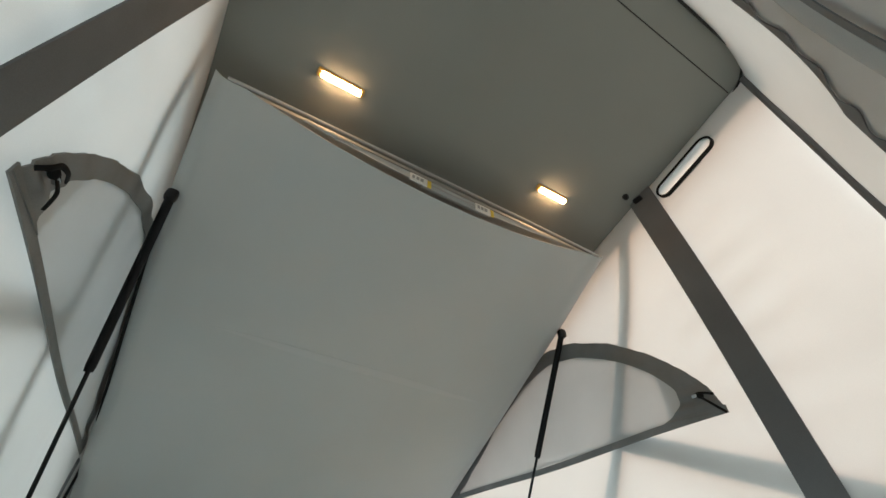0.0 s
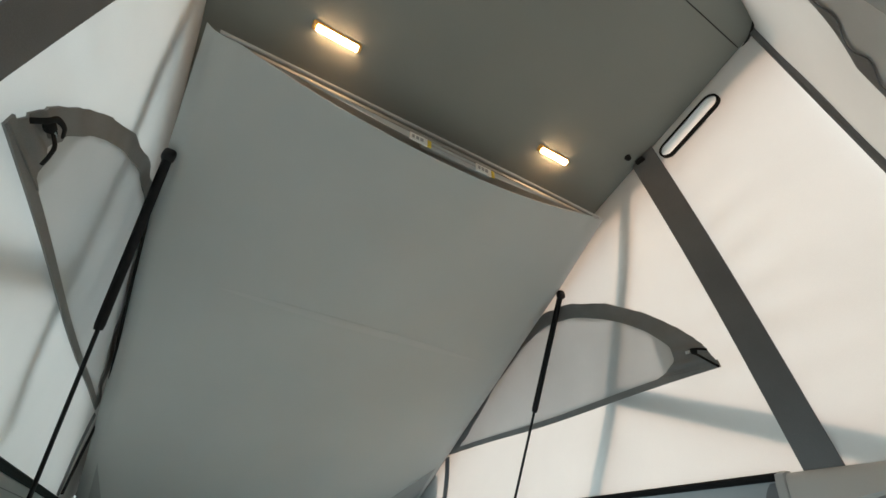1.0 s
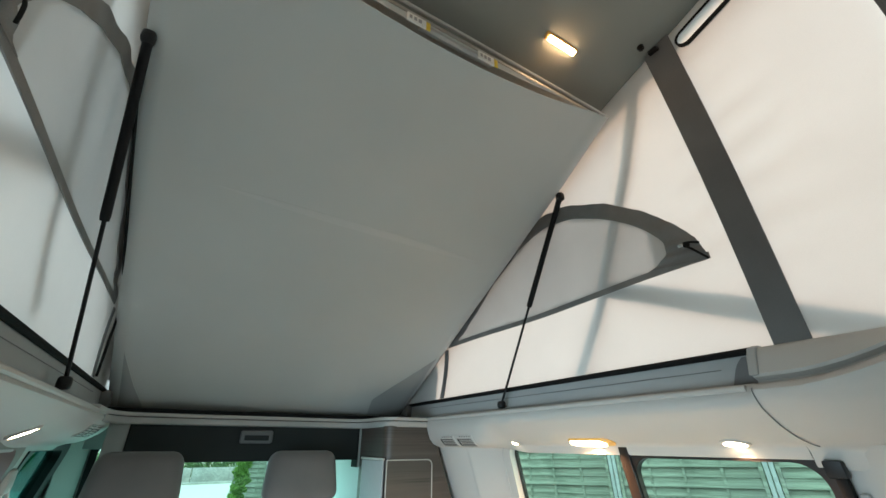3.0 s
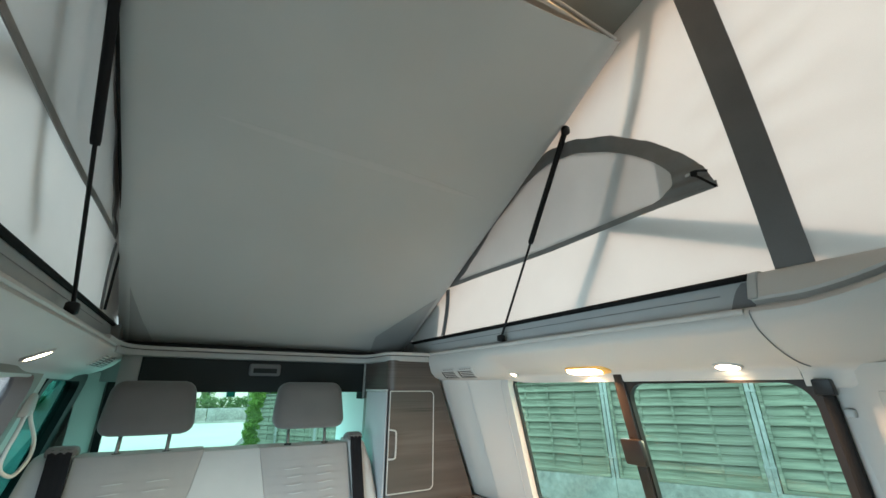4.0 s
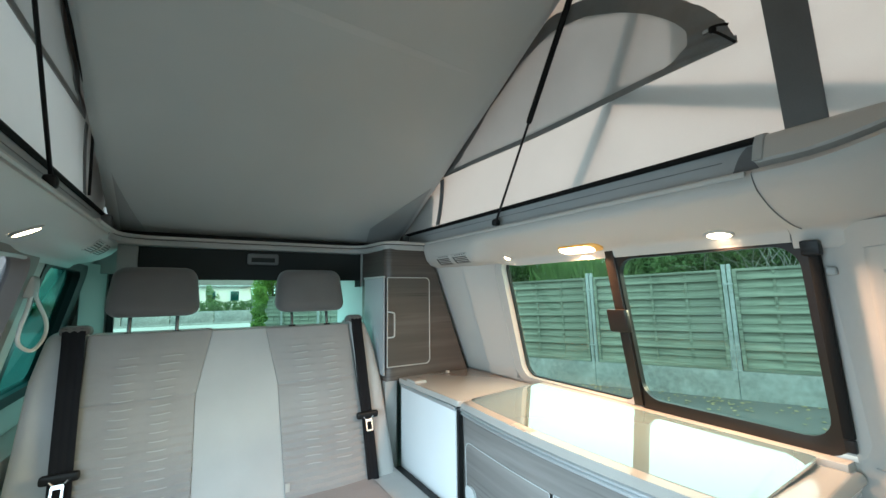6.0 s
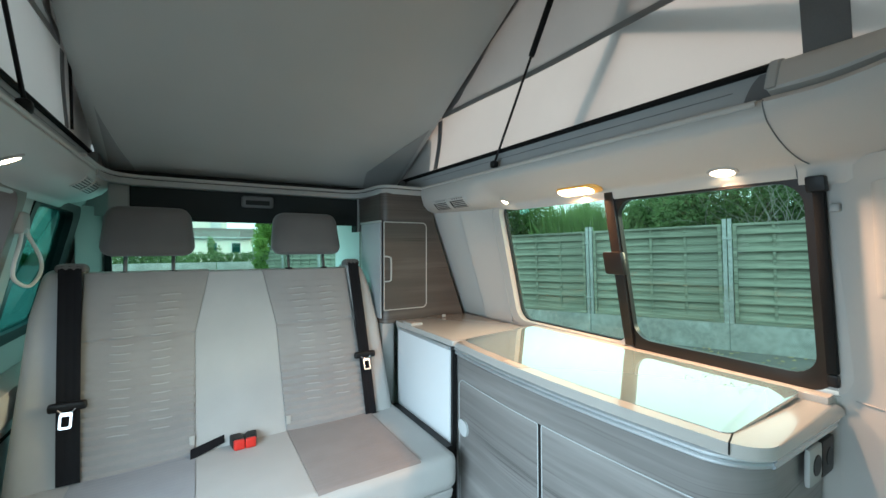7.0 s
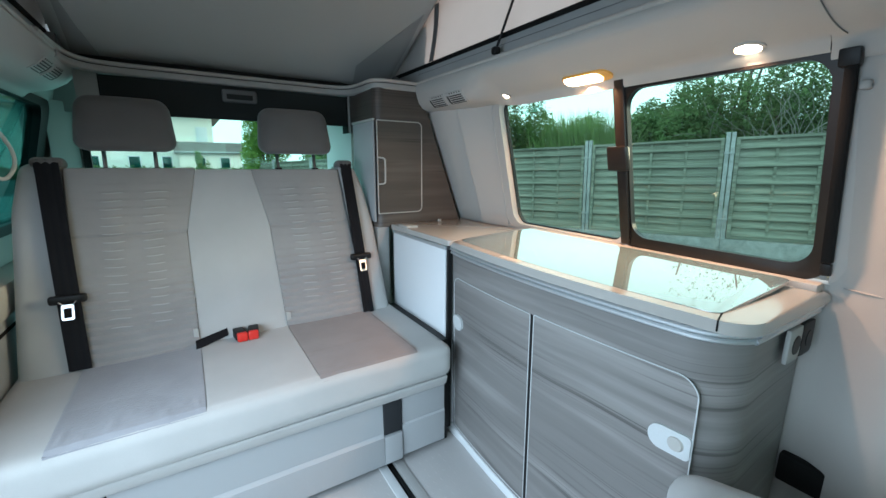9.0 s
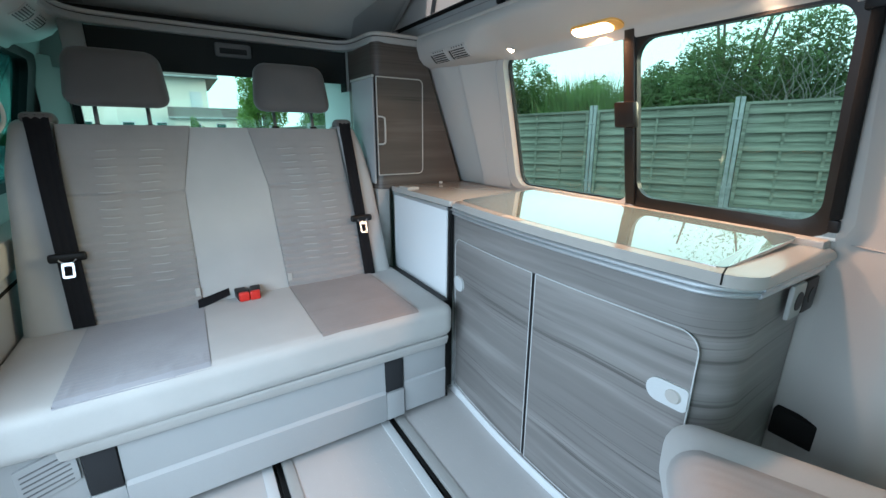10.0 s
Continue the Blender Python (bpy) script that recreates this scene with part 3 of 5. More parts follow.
    part("lower_arm", tube([(ax, -0.495, 1.742), (ax, -0.83, 1.597), (ax, -1.12, 1.465)] if s > 0 else [(ax - 0.010, -0.37, 1.775), (ax - 0.012, -0.60, 1.675), (ax - 0.014, -1.00, 1.50)], 0.026, 10, flat=0.3, up=(1, 0, 0)), STEEL, pop_roof, "folding steel arm outside the canvas")

front = thing("tent_front", "pale canvas front of the raised roof with an arched zip opening", "tent wall")


def front_y(x, z):
    d = max(0.0, 2.57 - z) / 1.07
    return -1.264 - (0.036 + 0.20 * d) * (1 - abs(x / 0.66) ** lerp(7.0, 2.0, min(1.0, d * 2)))


def front_canvas(u, v):
    x, z = lerp(-0.66, 0.66, u), lerp(1.49, 2.575, v)
    return Vector((x, front_y(x, z) + 0.004 * noise.noise(Vector((x * 5, z * 5, 3))), z))


part("canvas", sheet(front_canvas, 40, 30), FRONTCLOTH, front)


def arch(u, a, b, off):
    w = math.pi * u
    x, z = a * math.cos(w), 1.72 + b * math.sin(w)
    return Vector((x, front_y(x, z) + off, z))


part("arched_flap", sheet(lambda u, v: arch(u, 0.50 * (1 - v) + 0.02, 0.555 * (1 - v) + 0.01, 0.014), 50, 10, (0, 0.002, 0)), MESH, front, "arched pale flap")
part("scalloped_edge", sheet(lambda u, v: arch(u, 0.505 - v * (0.03 + 0.016 * math.sin(u * 110)), 0.560 - v * (0.03 + 0.016 * math.sin(u * 110)), 0.020), 260, 3, (0, 0.002, 0)), BAND, front, "scalloped grey edge of the flap")
part("flap_band", sheet(lambda u, v: arch(u, 0.30 - 0.05 * v, 0.40 - 0.05 * v, 0.022 + 0.01 * math.sin(math.pi * v)), 60, 6, (0, 0.002, 0)), BANDGREY, front, "grey folded band")
part("flap_band", sheet(lambda u, v: arch(u, 0.235 - 0.02 * v, 0.34 - 0.02 * v, 0.026), 60, 2, (0, 0.002, 0)), BAND, front, "dark folded band")

# body sides below the roof: wall panels round the window openings
for s, wall in ((1, "wall_kitchen_side"), (-1, "wall_door_side")):
    body = thing(wall, "cream moulded side lining of the van", "wall", kind="structure")
    if s == 1:
        part("lower_panel", moved(box(0.0, 0.04, -2.4, 1.45, -0.02, 0.80, 0.0), lean(s)), TRIM, body)
    else:
        # the sliding door stands open: the lower lining starts behind the door opening
        part("lower_panel", moved(box(0.0, 0.04, -0.16, 1.45, -0.02, 0.80, 0.0), lean(s)), TRIM, body)
        part("front_panel", moved(box(0.0, 0.04, -2.4, -1.40, -0.02, 1.33, 0.0), lean(s)), CABDARK, body)
    part("upper_panel", moved(box(0.0, 0.04, -2.4, 1.45, 1.302, 1.50, 0.0), lean(s)), TRIM, body)
    if s == 1:
        part("front_panel", moved(box(0.0, 0.04, -2.4, -0.872, 0.802, 1.30, 0.0), lean(s)), TRIM, body)
        part("rear_panel", moved(box(0.0, 0.04, 0.192, 1.45, 0.802, 1.30, 0.0), lean(s)), TRIM, body)
    else:
        part("pillar_panel", moved(box(-0.01, 0.04, 0.50, 0.66, 0.802, 1.30, 0.006), lean(s)), TRIM, body)
        part("rear_panel", moved(box(0.0, 0.04, 1.262, 1.45, 0.802, 1.30, 0.0), lean(s)), TRIM, body)

tail = thing("tailgate", "tailgate with a wide rear window", "tailgate", kind="structure")
part("lower_panel", box(-0.9, 0.9, 1.42, 1.46, -0.05, 0.78, 0.0), TRIM, tail)
part("upper_panel", box(-0.9, 0.9, 1.42, 1.46, 1.32, 1.52, 0.0), TRIM, tail)
for x0, x1 in ((-0.9, -0.70), (0.62, 0.9)):
    part("pillar", box(x0, x1, 1.42, 1.46, 0.782, 1.318, 0.0), TRIM, tail)
part("window_seal", ring(round_rect(-0.705, 0.625, 0.775, 1.325, 0.05), round_rect(-0.676, 0.595, 0.80, 1.30, 0.04), "y", 1.405, 1.425), BLACK, tail, "black window seal")
solid("window_rear", box(-0.69, 0.605, 1.428, 1.434, 0.79, 1.31, 0.0), REARGLASS, "green-tinted rear window", "window", kind="structure")
part("reveal", prism([(-0.79, 1.29), (-0.755, 1.33), (-0.712, 1.404), (-0.79, 1.404)], "z", 0.78, 1.32, 0.006), TRIM, tail, "pale window reveal")
part("rear_ceiling", box(-0.9, 0.9, 0.90, 1.46, 1.425, 1.46, 0.0), TRIM, tail)
cab_end = thing("wall_cab", "closed front end of the cab", "wall", kind="structure")
part("lower_panel", box(-0.9, 0.9, -2.44, -2.40, -0.05, 0.75, 0.0), CABDARK, cab_end)
part("roof_panel", box(-0.9, 0.9, -2.44, -1.52, 1.50, 1.54, 0.0), CABDARK, cab_end)
part("upper_panel", box(-0.9, 0.9, -2.44, -2.40, 1.38, 1.50, 0.0), TRIM, cab_end)
solid("window_cab", box(-0.88, 0.88, -2.43, -2.424, 0.752, 1.378, 0.0), GLASS, "wide cab windscreen", "window", kind="structure")
for s in (-1, 1):
    part("roof_edge", box(min(s * 0.60, s * 0.86), max(s * 0.60, s * 0.86), -1.6, -1.285, 1.455, 1.50, 0.0), TRIM, cab_end)

# overhead side trims along the roof opening
TRIM_LINE = [(0.664, 1.418), (0.622, 1.414), (0.606, 1.404), (0.600, 1.390), (0.602, 1.374), (0.612, 1.364), (0.645, 1.340), (0.686, 1.3195), (0.722, 1.3075), (0.746, 1.302), (0.757, 1.292), (0.761, 1.276), (0.766, 1.272), (0.772, 1.280), (0.752, 1.33), (0.70, 1.41)]
TRIM_REAR = [(0.664, 1.418), (0.622, 1.414), (0.606, 1.404), (0.599, 1.390), (0.598, 1.372), (0.600, 1.358), (0.612, 1.322), (0.632, 1.300), (0.656, 1.290), (0.690, 1.287), (0.720, 1.286), (0.740, 1.286), (0.752, 1.287), (0.765, 1.290), (0.752, 1.33), (0.70, 1.41)]
for s in (1, -1):
    trim = thing("overhead_trim", "cream overhead side trim along the roof opening", "trim", "overhead trims", "structure")
    bm = bmesh.new()
    stations = list(np.linspace(-0.834, 0.0, 8)) + list(np.linspace(0.03, 0.20, 10)) + [0.25, 0.29, 0.33, 0.37] + [0.45, 0.521 if s > 0 else 0.90]
    rings = []
    for y in stations:
        k = min(1.0, max(0.0, (y - (0.03 if s > 0 else 0.22)) / 0.14))
        k = k * k * (3 - 2 * k) * (1.0 if s > 0 else 0.35)
        rings.append([bm.verts.new((s * lerp(a[0], b[0], k), y, lerp(a[1], b[1], k) - (0.011 if s < 0 and a[1] > 1.385 else 0.0))) for a, b in zip(TRIM_LINE, TRIM_REAR)])
    for p, q in zip(rings, rings[1:]):
        for i in range(len(p)):
            j = (i + 1) % len(p)
            bm.faces.new((p[i], p[j], q[j], q[i]))
    bm.faces.new(rings[0])
    bm.faces.new(rings[-1][::-1])
    part("cover", bm, TRIM, trim)
    part("rail_lip", tube([(s * 0.604, y, 1.404 if s > 0 else 1.393) for y in np.linspace(0.85, -0.82, 20)], 0.0065, 8), TRIM, trim)
    # fore part: a stepped block over the pillar
    block = [(0.664, 1.488, 0), (0.646, 1.487, 0), (0.634, 1.480, 0), (0.627, 1.466, 0.3), (0.612, 1.431, 1), (0.614, 1.425, 1), (0.629, 1.419, 1), (0.627, 1.412, 1), (0.606, 1.411, 1), (0.592, 1.407, 1), (0.585, 1.398, 1), (0.587, 1.388, 1), (0.597, 1.374, 0.9), (0.610, 1.361, 0.8), (0.644, 1.337, 0.4), (0.685, 1.3165, 0.2), (0.721, 1.3045, 0), (0.748, 1.298, 0), (0.760, 1.286, 0), (0.766, 1.262, 0), (0.774, 1.255, 0), (0.776, 1.268, 0), (0.735, 1.44, 0), (0.715, 1.486, 0)]
    bm, rings = bmesh.new(), []
    for y in list(np.linspace(-0.8355, -1.25, 16)) + [-2.3]:
        up = min(0.05, 0.6 * max(0.0, -0.90 - y) ** 1.6)
        rings.append([bm.verts.new((s * x, y, z + up * k)) for x, z, k in block])
    for p, q in zip(rings, rings[1:]):
        for i in range(len(p)):
            j = (i + 1) % len(p)
            bm.faces.new((p[i], p[j], q[j], q[i]))
    bm.faces.new(rings[0])
    bm.faces.new(rings[-1][::-1])
    part("fore_cover", bm, TRIM, trim)
    part("fore_edge", prism([(s * x, z) for x, z in ((0.650, 1.492), (0.630, 1.486), (0.620, 1.467), (0.604, 1.428), (0.668, 1.426), (0.668, 1.492))], "y", -0.849, -0.832, 0.003), TRIMGREY, trim, "grey end piece")
    seam = [(0.6005, -0.838, 1.404), (0.5835, -0.838, 1.398), (0.5955, -0.8385, 1.373), (0.6085, -0.8395, 1.3595), (0.643, -0.843, 1.3355), (0.684, -0.848, 1.315), (0.720, -0.853, 1.303), (0.7475, -0.858, 1.2970)]
    part("joint_line", tube(smooth_line([(s * x, y, z) for x, y, z in seam], 4), 0.0011, 6), BAND, trim, "dark joint")

# rear header over the bench
header = thing("rear_header", "cream header strip along the rear of the roof opening", "trim", kind="structure")
HEADER_PATH = smooth_line([(-0.602, 0.42, 0), (-0.600, 0.60, 0), (-0.585, 0.725, 0), (-0.535, 0.790, 0), (-0.44, 0.806, 0), (-0.20, 0.808, 0), (0.10, 0.808, 0), (0.30, 0.806, 0), (0.362, 0.785, 0), (0.388, 0.735, 0), (0.396, 0.65, 0), (0.398, 0.585, 0), (0.412, 0.542, 0), (0.452, 0.524, 0), (0.52, 0.522, 0), (0.606, 0.522, 0)], 6)


def follow(path, section, bm=None):
    """A section of (outward, z) points swept along a level path; outward is to the path's right."""
    out = bm or bmesh.new()
    rings = []
    for i, p in enumerate(path):
        d = (path[min(i + 1, len(path) - 1)] - path[max(i - 1, 0)]).normalized()
        side = Vector((d.y, -d.x, 0))
        rings.append([out.verts.new(p + side * a + Vector((0, 0, z))) for a, z in section])
    n = len(section)
    for p, q in zip(rings, rings[1:]):
        for k in range(n):
            out.faces.new((p[k], p[(k + 1) % n], q[(k + 1) % n], q[k]))
    out.faces.new(rings[0])
    out.faces.new(rings[-1][::-1])
    return out


part("lip", follow(HEADER_PATH, [(-0.020, 1.397), (0.000, 1.394), (0.006, 1.397), (0.008, 1.403), (0.004, 1.408), (-0.020, 1.409)]), TRIM, header, "rounded cream lip")
part("gap", follow(HEADER_PATH, [(-0.020, 1.391), (-0.002, 1.391), (-0.002, 1.3945), (-0.020, 1.3945)]), PIPE, header, "dark joint under the lip")
part("strip", follow(HEADER_PATH[6:], [(-0.020, 1.366), (-0.002, 1.368), (0.002, 1.372), (0.003, 1.388), (0.000, 1.3915), (-0.020, 1.3915)]), TRIMGREY, header, "grey strip")
part("dark_edge", tube([(x, 0.820, 1.414) for x in np.linspace(-0.60, 0.42, 12)], 0.009, 6), PIPE, header, "dark piping")
part("ledge", box(-0.64, 0.64, 0.812, 0.95, 1.410, 1.425, 0.004), PIPE, header, "black rear edge of the canvas")

# ================= under the raised roof =================

bed = thing("roof_bed", "raised roof bed, grey cloth underside sagging at its front edge", "bed")


def bed_cloth(u, v):
    y = lerp(0.905, -0.652, v)
    half = 0.632 + 0.010 * min(1.0, (y + 0.652) / 0.25)
    x = lerp(-half, half, u)
    a = abs(x) / half
    sag = 0.080 * max(0.0, 1 - (x / 0.56) ** 2) * max(0.0, (v - 0.72) / 0.28) ** 2
    crease = 0.006 / (1 + math.exp(-(y - 0.03 * x + 0.078) / 0.006)) * max(0.0, 1 - (x - 0.05) ** 2 / 0.30)
    crease += 0.0022 * math.exp(-((x + 0.607) / 0.007) ** 2) + 0.0015 * math.exp(-((x + 0.585) / 0.006) ** 2)
    edge = 0.02 * max(0.0, (a - 0.93) / 0.07) ** 2
    return Vector((x, y, bed_z(y) - sag - crease + edge + 0.002 * noise.noise(Vector((x * 4, y * 4, 0)))))


part("cloth_cover", sheet(bed_cloth, 120, 400, (0, 0.002, 0.004)), BEDCLOTH, bed)
# thin paler strip stands in for a streak of light
part("light_streak", sheet(lambda u, v: bed_cloth(0.5 + lerp(-0.44, 0.50, u) / 1.28, (0.905 - (0.03 * lerp(-0.44, 0.50, u) - 0.078 + 0.020 * (v - 0.5) * (1 - abs(2 * u - 1) ** 3))) / 1.557) - Vector((0, 0, 0.0012)), 60, 2, (0, 0, 0.0006)), STREAKCLOTH, bed, "pale streak of light painted across the cloth")
# darker wedges over the two rear corners of the cover
WEDGE = surface("darker wedge cloth", (0.31, 0.32, 0.315), 0.92, 0.06, 1000, 2.5, 0.3, sheen=0.2, depth=0.0006)


def wedge_right(u, v):
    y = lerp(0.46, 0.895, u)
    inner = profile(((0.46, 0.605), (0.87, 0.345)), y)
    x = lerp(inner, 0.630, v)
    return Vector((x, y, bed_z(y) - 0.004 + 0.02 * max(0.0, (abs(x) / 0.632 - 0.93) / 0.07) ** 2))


def wedge_left(u, v):
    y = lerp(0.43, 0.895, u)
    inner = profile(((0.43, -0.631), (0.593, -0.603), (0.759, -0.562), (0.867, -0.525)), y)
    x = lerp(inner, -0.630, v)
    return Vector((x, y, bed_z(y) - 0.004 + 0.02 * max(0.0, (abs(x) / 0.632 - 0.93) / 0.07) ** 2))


part("wedge", sheet(wedge_right, 30, 14, (0, 0.001, 0.002)), WEDGE, bed, "darker corner wedge")
part("wedge", sheet(wedge_left, 30, 8, (0, 0.001, 0.002)), WEDGE, bed, "darker corner wedge")
part("board", prism([(0.88, bed_z(0.88) + 0.03), (-0.640, bed_z(-0.640) + 0.012), (-0.640, bed_z(-0.640) + 0.022), (0.88, bed_z(0.88) + 0.06)], "x", -0.622, 0.622), TRIM, bed, "pale bed board")
part("front_rail", tube([(x, -0.655, 2.282 + 0.004 * (1 - (x / 0.6) ** 2)) for x in np.linspace(-0.60, 0.60, 24)], 0.0045, 8), TRIM, bed, "cream front rail")
part("inner_strap", sheet(lambda u, v: Vector((lerp(-0.42, 0.42, u), -0.646, 2.281 - (0.012 + 0.030 * (1 - (lerp(-1, 1, u)) ** 2)) * (0.4 + 0.6 * v) - 0.0)), 30, 3, (0, 0.003, 0)), BEDCLOTH, bed, "slack cloth behind the rail")
part("grip_tube", tube([(x, -0.655, 2.226 + 0.14 * (x - 0.02) ** 2) for x in np.linspace(-0.09, 0.13, 10)], 0.010, 8), TRIMGREY, bed, "grey grip tube")
for x in (-0.100, 0.108):
    lab = part("care_label", box(x - 0.030, x + 0.022, -0.668, -0.664, 2.199 + abs(x) * 0.1, 2.227 + abs(x) * 0.1, 0.001), LABEL, bed, "white care label")
    part("label_end", box(x + 0.0225, x + 0.034, -0.668, -0.664, 2.200 + abs(x) * 0.1, 2.226 + abs(x) * 0.1, 0.001), YELLOW, lab, "yellow label end")
    for k in range(3):
        part("print_bar", box(x - 0.024 + 0.012 * k, x - 0.017 + 0.013 * k, -0.6695, -0.6685, 2.207 + abs(x) * 0.1, 2.218 + abs(x) * 0.1, 0.0), TRIMGREY, lab)

for s in (1, -1):
    strut = thing("gas_strut", "black gas strut holding up the roof bed", "gas strut", "gas struts")
    top, low = (Vector((0.648, -0.383, 2.130)), Vector((0.622, 0.0, 1.432))) if s > 0 else (Vector((-0.630, -0.388, 2.118)), Vector((-0.620, 0.008, 1.432)))
    mid = top.lerp(low, 0.535)
    part("cylinder", tube([top, top.lerp(low, 0.02), mid - (low - top).normalized() * 0.012, mid], [0.0105, 0.0105, 0.0105, 0.009], 12), STEEL, strut)
    part("rod", tube([mid, low], 0.0045, 8), STEEL, strut)
    part("upper_joint", rbox(top.x - 0.014, top.x + 0.014, top.y - 0.014, top.y + 0.014, top.z - 0.018, top.z + 0.016, 0.01, (4, 4, 4)), BLACK, strut)
    part("foot", rbox(low.x - 0.014, low.x + 0.014, low.y - 0.014, low.y + 0.014, 1.417 - (0.010 if s < 0 else 0), 1.444 - (0.006 if s < 0 else 0), 0.01, (4, 4, 4)), BLACK, strut)

solid("cable", tube(smooth_line([(-0.645, -0.30, 2.09), (-0.642, -0.20, 2.03), (-0.640, 0.02, 1.915), (-0.638, 0.18, 1.835), (-0.636, 0.36, 1.745), (-0.640, 0.46, 1.69), (-0.648, 0.52, 1.62), (-0.650, 0.54, 1.50)], 8), 0.0042, 8), PIPE, "black cable hanging along the edge of the bed", "cable")

for x0, x1 in ((-0.433, -0.309), (0.300, 0.425)):
    lamp = thing("ceiling_lamp", "slim lit warm strip lamp in the ceiling lining", "lamp", "ceiling lamps")
    y, z = -0.714, roof_z(-0.714)
    tilt = 0.298
    part("housing", moved(rbox(x0 - 0.002, x1 + 0.002, y - 0.011, y + 0.011, -0.008, 0.006, 0.006, (12, 5, 3)), lambda c: Vector((c.x, c.y, z + c.z - tilt * (c.y - y)))), AMBER, lamp, "amber housing")
    part("diffuser", moved(rbox(x0 + 0.010, x1 - 0.006, y - 0.008, y + 0.008, -0.012, -0.004, 0.004, (12, 5, 3)), lambda c: Vector((c.x, c.y, z + c.z - tilt * (c.y - y)))), WARM, lamp, "glowing diffuser")
bm = tube([(0.608, -0.818, roof_z(-0.818) + 0.002), (0.608, -0.821, roof_z(-0.818) - 0.010)], [0.011, 0.009], 12)
button = tagged(part("ceiling_button", bm, BLACK), "small black push button in the ceiling lining", "button")
part("cap", tube([(0.608, -0.821, roof_z(-0.818) - 0.010), (0.608, -0.822, roof_z(-0.818) - 0.014)], [0.006, 0.005], 10), BLACK, button)
solid("ceiling_catch", box(0.640, 0.660, -0.85, -0.82, roof_z(-0.83) - 0.020, roof_z(-0.83) - 0.006, 0.003), BLACK, "small black catch at the edge of the lining", "catch")

# ================= lights and vents in the overhead trim =================


def spot(s, x, y, z, rx, ry, slope=0.30, group="spot lamps"):
    o = thing("spot_lamp", "small lit oval spot lamp in the overhead trim", "lamp", group)
    def oval(k, dz):
        return [(s * (x + rx * k * math.cos(w)), y + ry * k * math.sin(w), z + dz - slope * rx * k * math.cos(w)) for w in np.linspace(0, 2 * math.pi, 20, endpoint=False)]
    bm = bmesh.new()
    loops = [[bm.verts.new(p) for p in oval(k, dz)] for k, dz in ((1.25, 0.004), (1.25, -0.003), (1.0, -0.005), (0.92, 0.0))]
    for a, b in zip(loops, loops[1:]):
        for i in range(20):
            bm.faces.new((a[i], a[(i + 1) % 20], b[(i + 1) % 20], b[i]))
    part("rim", bm, TRIM, o)
    bm = bmesh.new()
    up = [bm.verts.new(p) for p in oval(0.95, -0.002)]
    dn = [bm.verts.new(p) for p in oval(0.80, -0.005)]
    bm.faces.new(dn)
    for i in range(20):
        bm.faces.new((up[i], up[(i + 1) % 20], dn[(i + 1) % 20], dn[i]))
    part("lens", bm, WARMWHITE, o, "glowing lens")
    return o


spot(1, 0.724, 0.070, 1.3065, 0.018, 0.022)
spot(1, 0.736, -0.705, 1.304, 0.020, 0.026)
spot(-1, 0.676, 0.110, 1.3230, 0.024, 0.015, 0.50)

reading = thing("trim_lamp", "long lit warm lamp with an amber end in the overhead trim", "lamp")
def lamp_plate(y0, y1, w, r, z0, z1):
    bm = prism(round_rect(-w, w, y0, y1, r, 6), "z", z0, z1, 0.001)
    return moved(bm, lambda c: Vector((0.720 + c.x, -0.290 + c.y, 1.3075 + c.z - 0.30 * c.x)))


part("amber_end", lamp_plate(-0.095, 0.070, 0.026, 0.025, -0.004, 0.006), AMBER, reading, "amber rim of the lamp")
part("diffuser", lamp_plate(-0.064, 0.064, 0.021, 0.018, -0.0075, -0.0035), WARMTRIM, reading, "glowing diffuser")

for s in (1, -1):
    vent = thing("air_vent", "grey twin louvred air vent in the overhead trim", "air vent", "air vents")
    yv, wide = (0.180, 0.118) if s == 1 else (0.53, 0.110)
    # the louvres follow the curve of the trim's underside
    k = 1.0 if s == 1 else 0.35
    curve = [Vector((lerp(a[0], b[0], k), 0, lerp(a[1], b[1], k))) for a, b in zip(TRIM_LINE[5:10], TRIM_REAR[5:10])]

    def on(a, y, h):
        a += 0.022 if s == 1 else 0.004
        for p, q in zip(curve, curve[1:]):
            d = q - p
            if a <= d.length or q is curve[-1]:
                c = p + d.normalized() * a + Vector((d.z, 0, -d.x)).normalized() * (h + 0.001)
                return Vector((s * c.x, y, c.z))
            a -= d.length

    for k in range(2):
        y0 = yv + (wide + 0.015) * k
        grille = part("grille", rbox(0.004, 0.062, y0, y0 + wide, -0.004, 0.0020, 0.002, (14, 5, 3), lambda c: on(c.x, c.y, c.z)), TRIM, vent, "pale louvre plate")
        for j in range(5):
            part("slat", rbox(0.017 + 0.0088 * j, 0.0218 + 0.0088 * j, y0 + 0.008, y0 + wide - 0.024, 0.0, 0.0028, 0.001, (3, 2, 2), lambda c: on(c.x, c.y, c.z)), BLACK, grille, "dark louvre gap")
        part("slider", rbox(0.016, 0.056, y0 + wide - 0.019, y0 + wide - 0.010, 0.0, 0.0032, 0.001, (8, 2, 2), lambda c: on(c.x, c.y, c.z)), BLACK, grille, "dark slider slot")
        for j in range(5):
            part("tooth", rbox(0.007, 0.0125, y0 + 0.012 + 0.017 * j, y0 + 0.018 + 0.017 * j, 0.0, 0.0030, 0.001, (2, 2, 2), lambda c: on(c.x, c.y, c.z)), BLACK, grille)

# ================= kitchen window =================

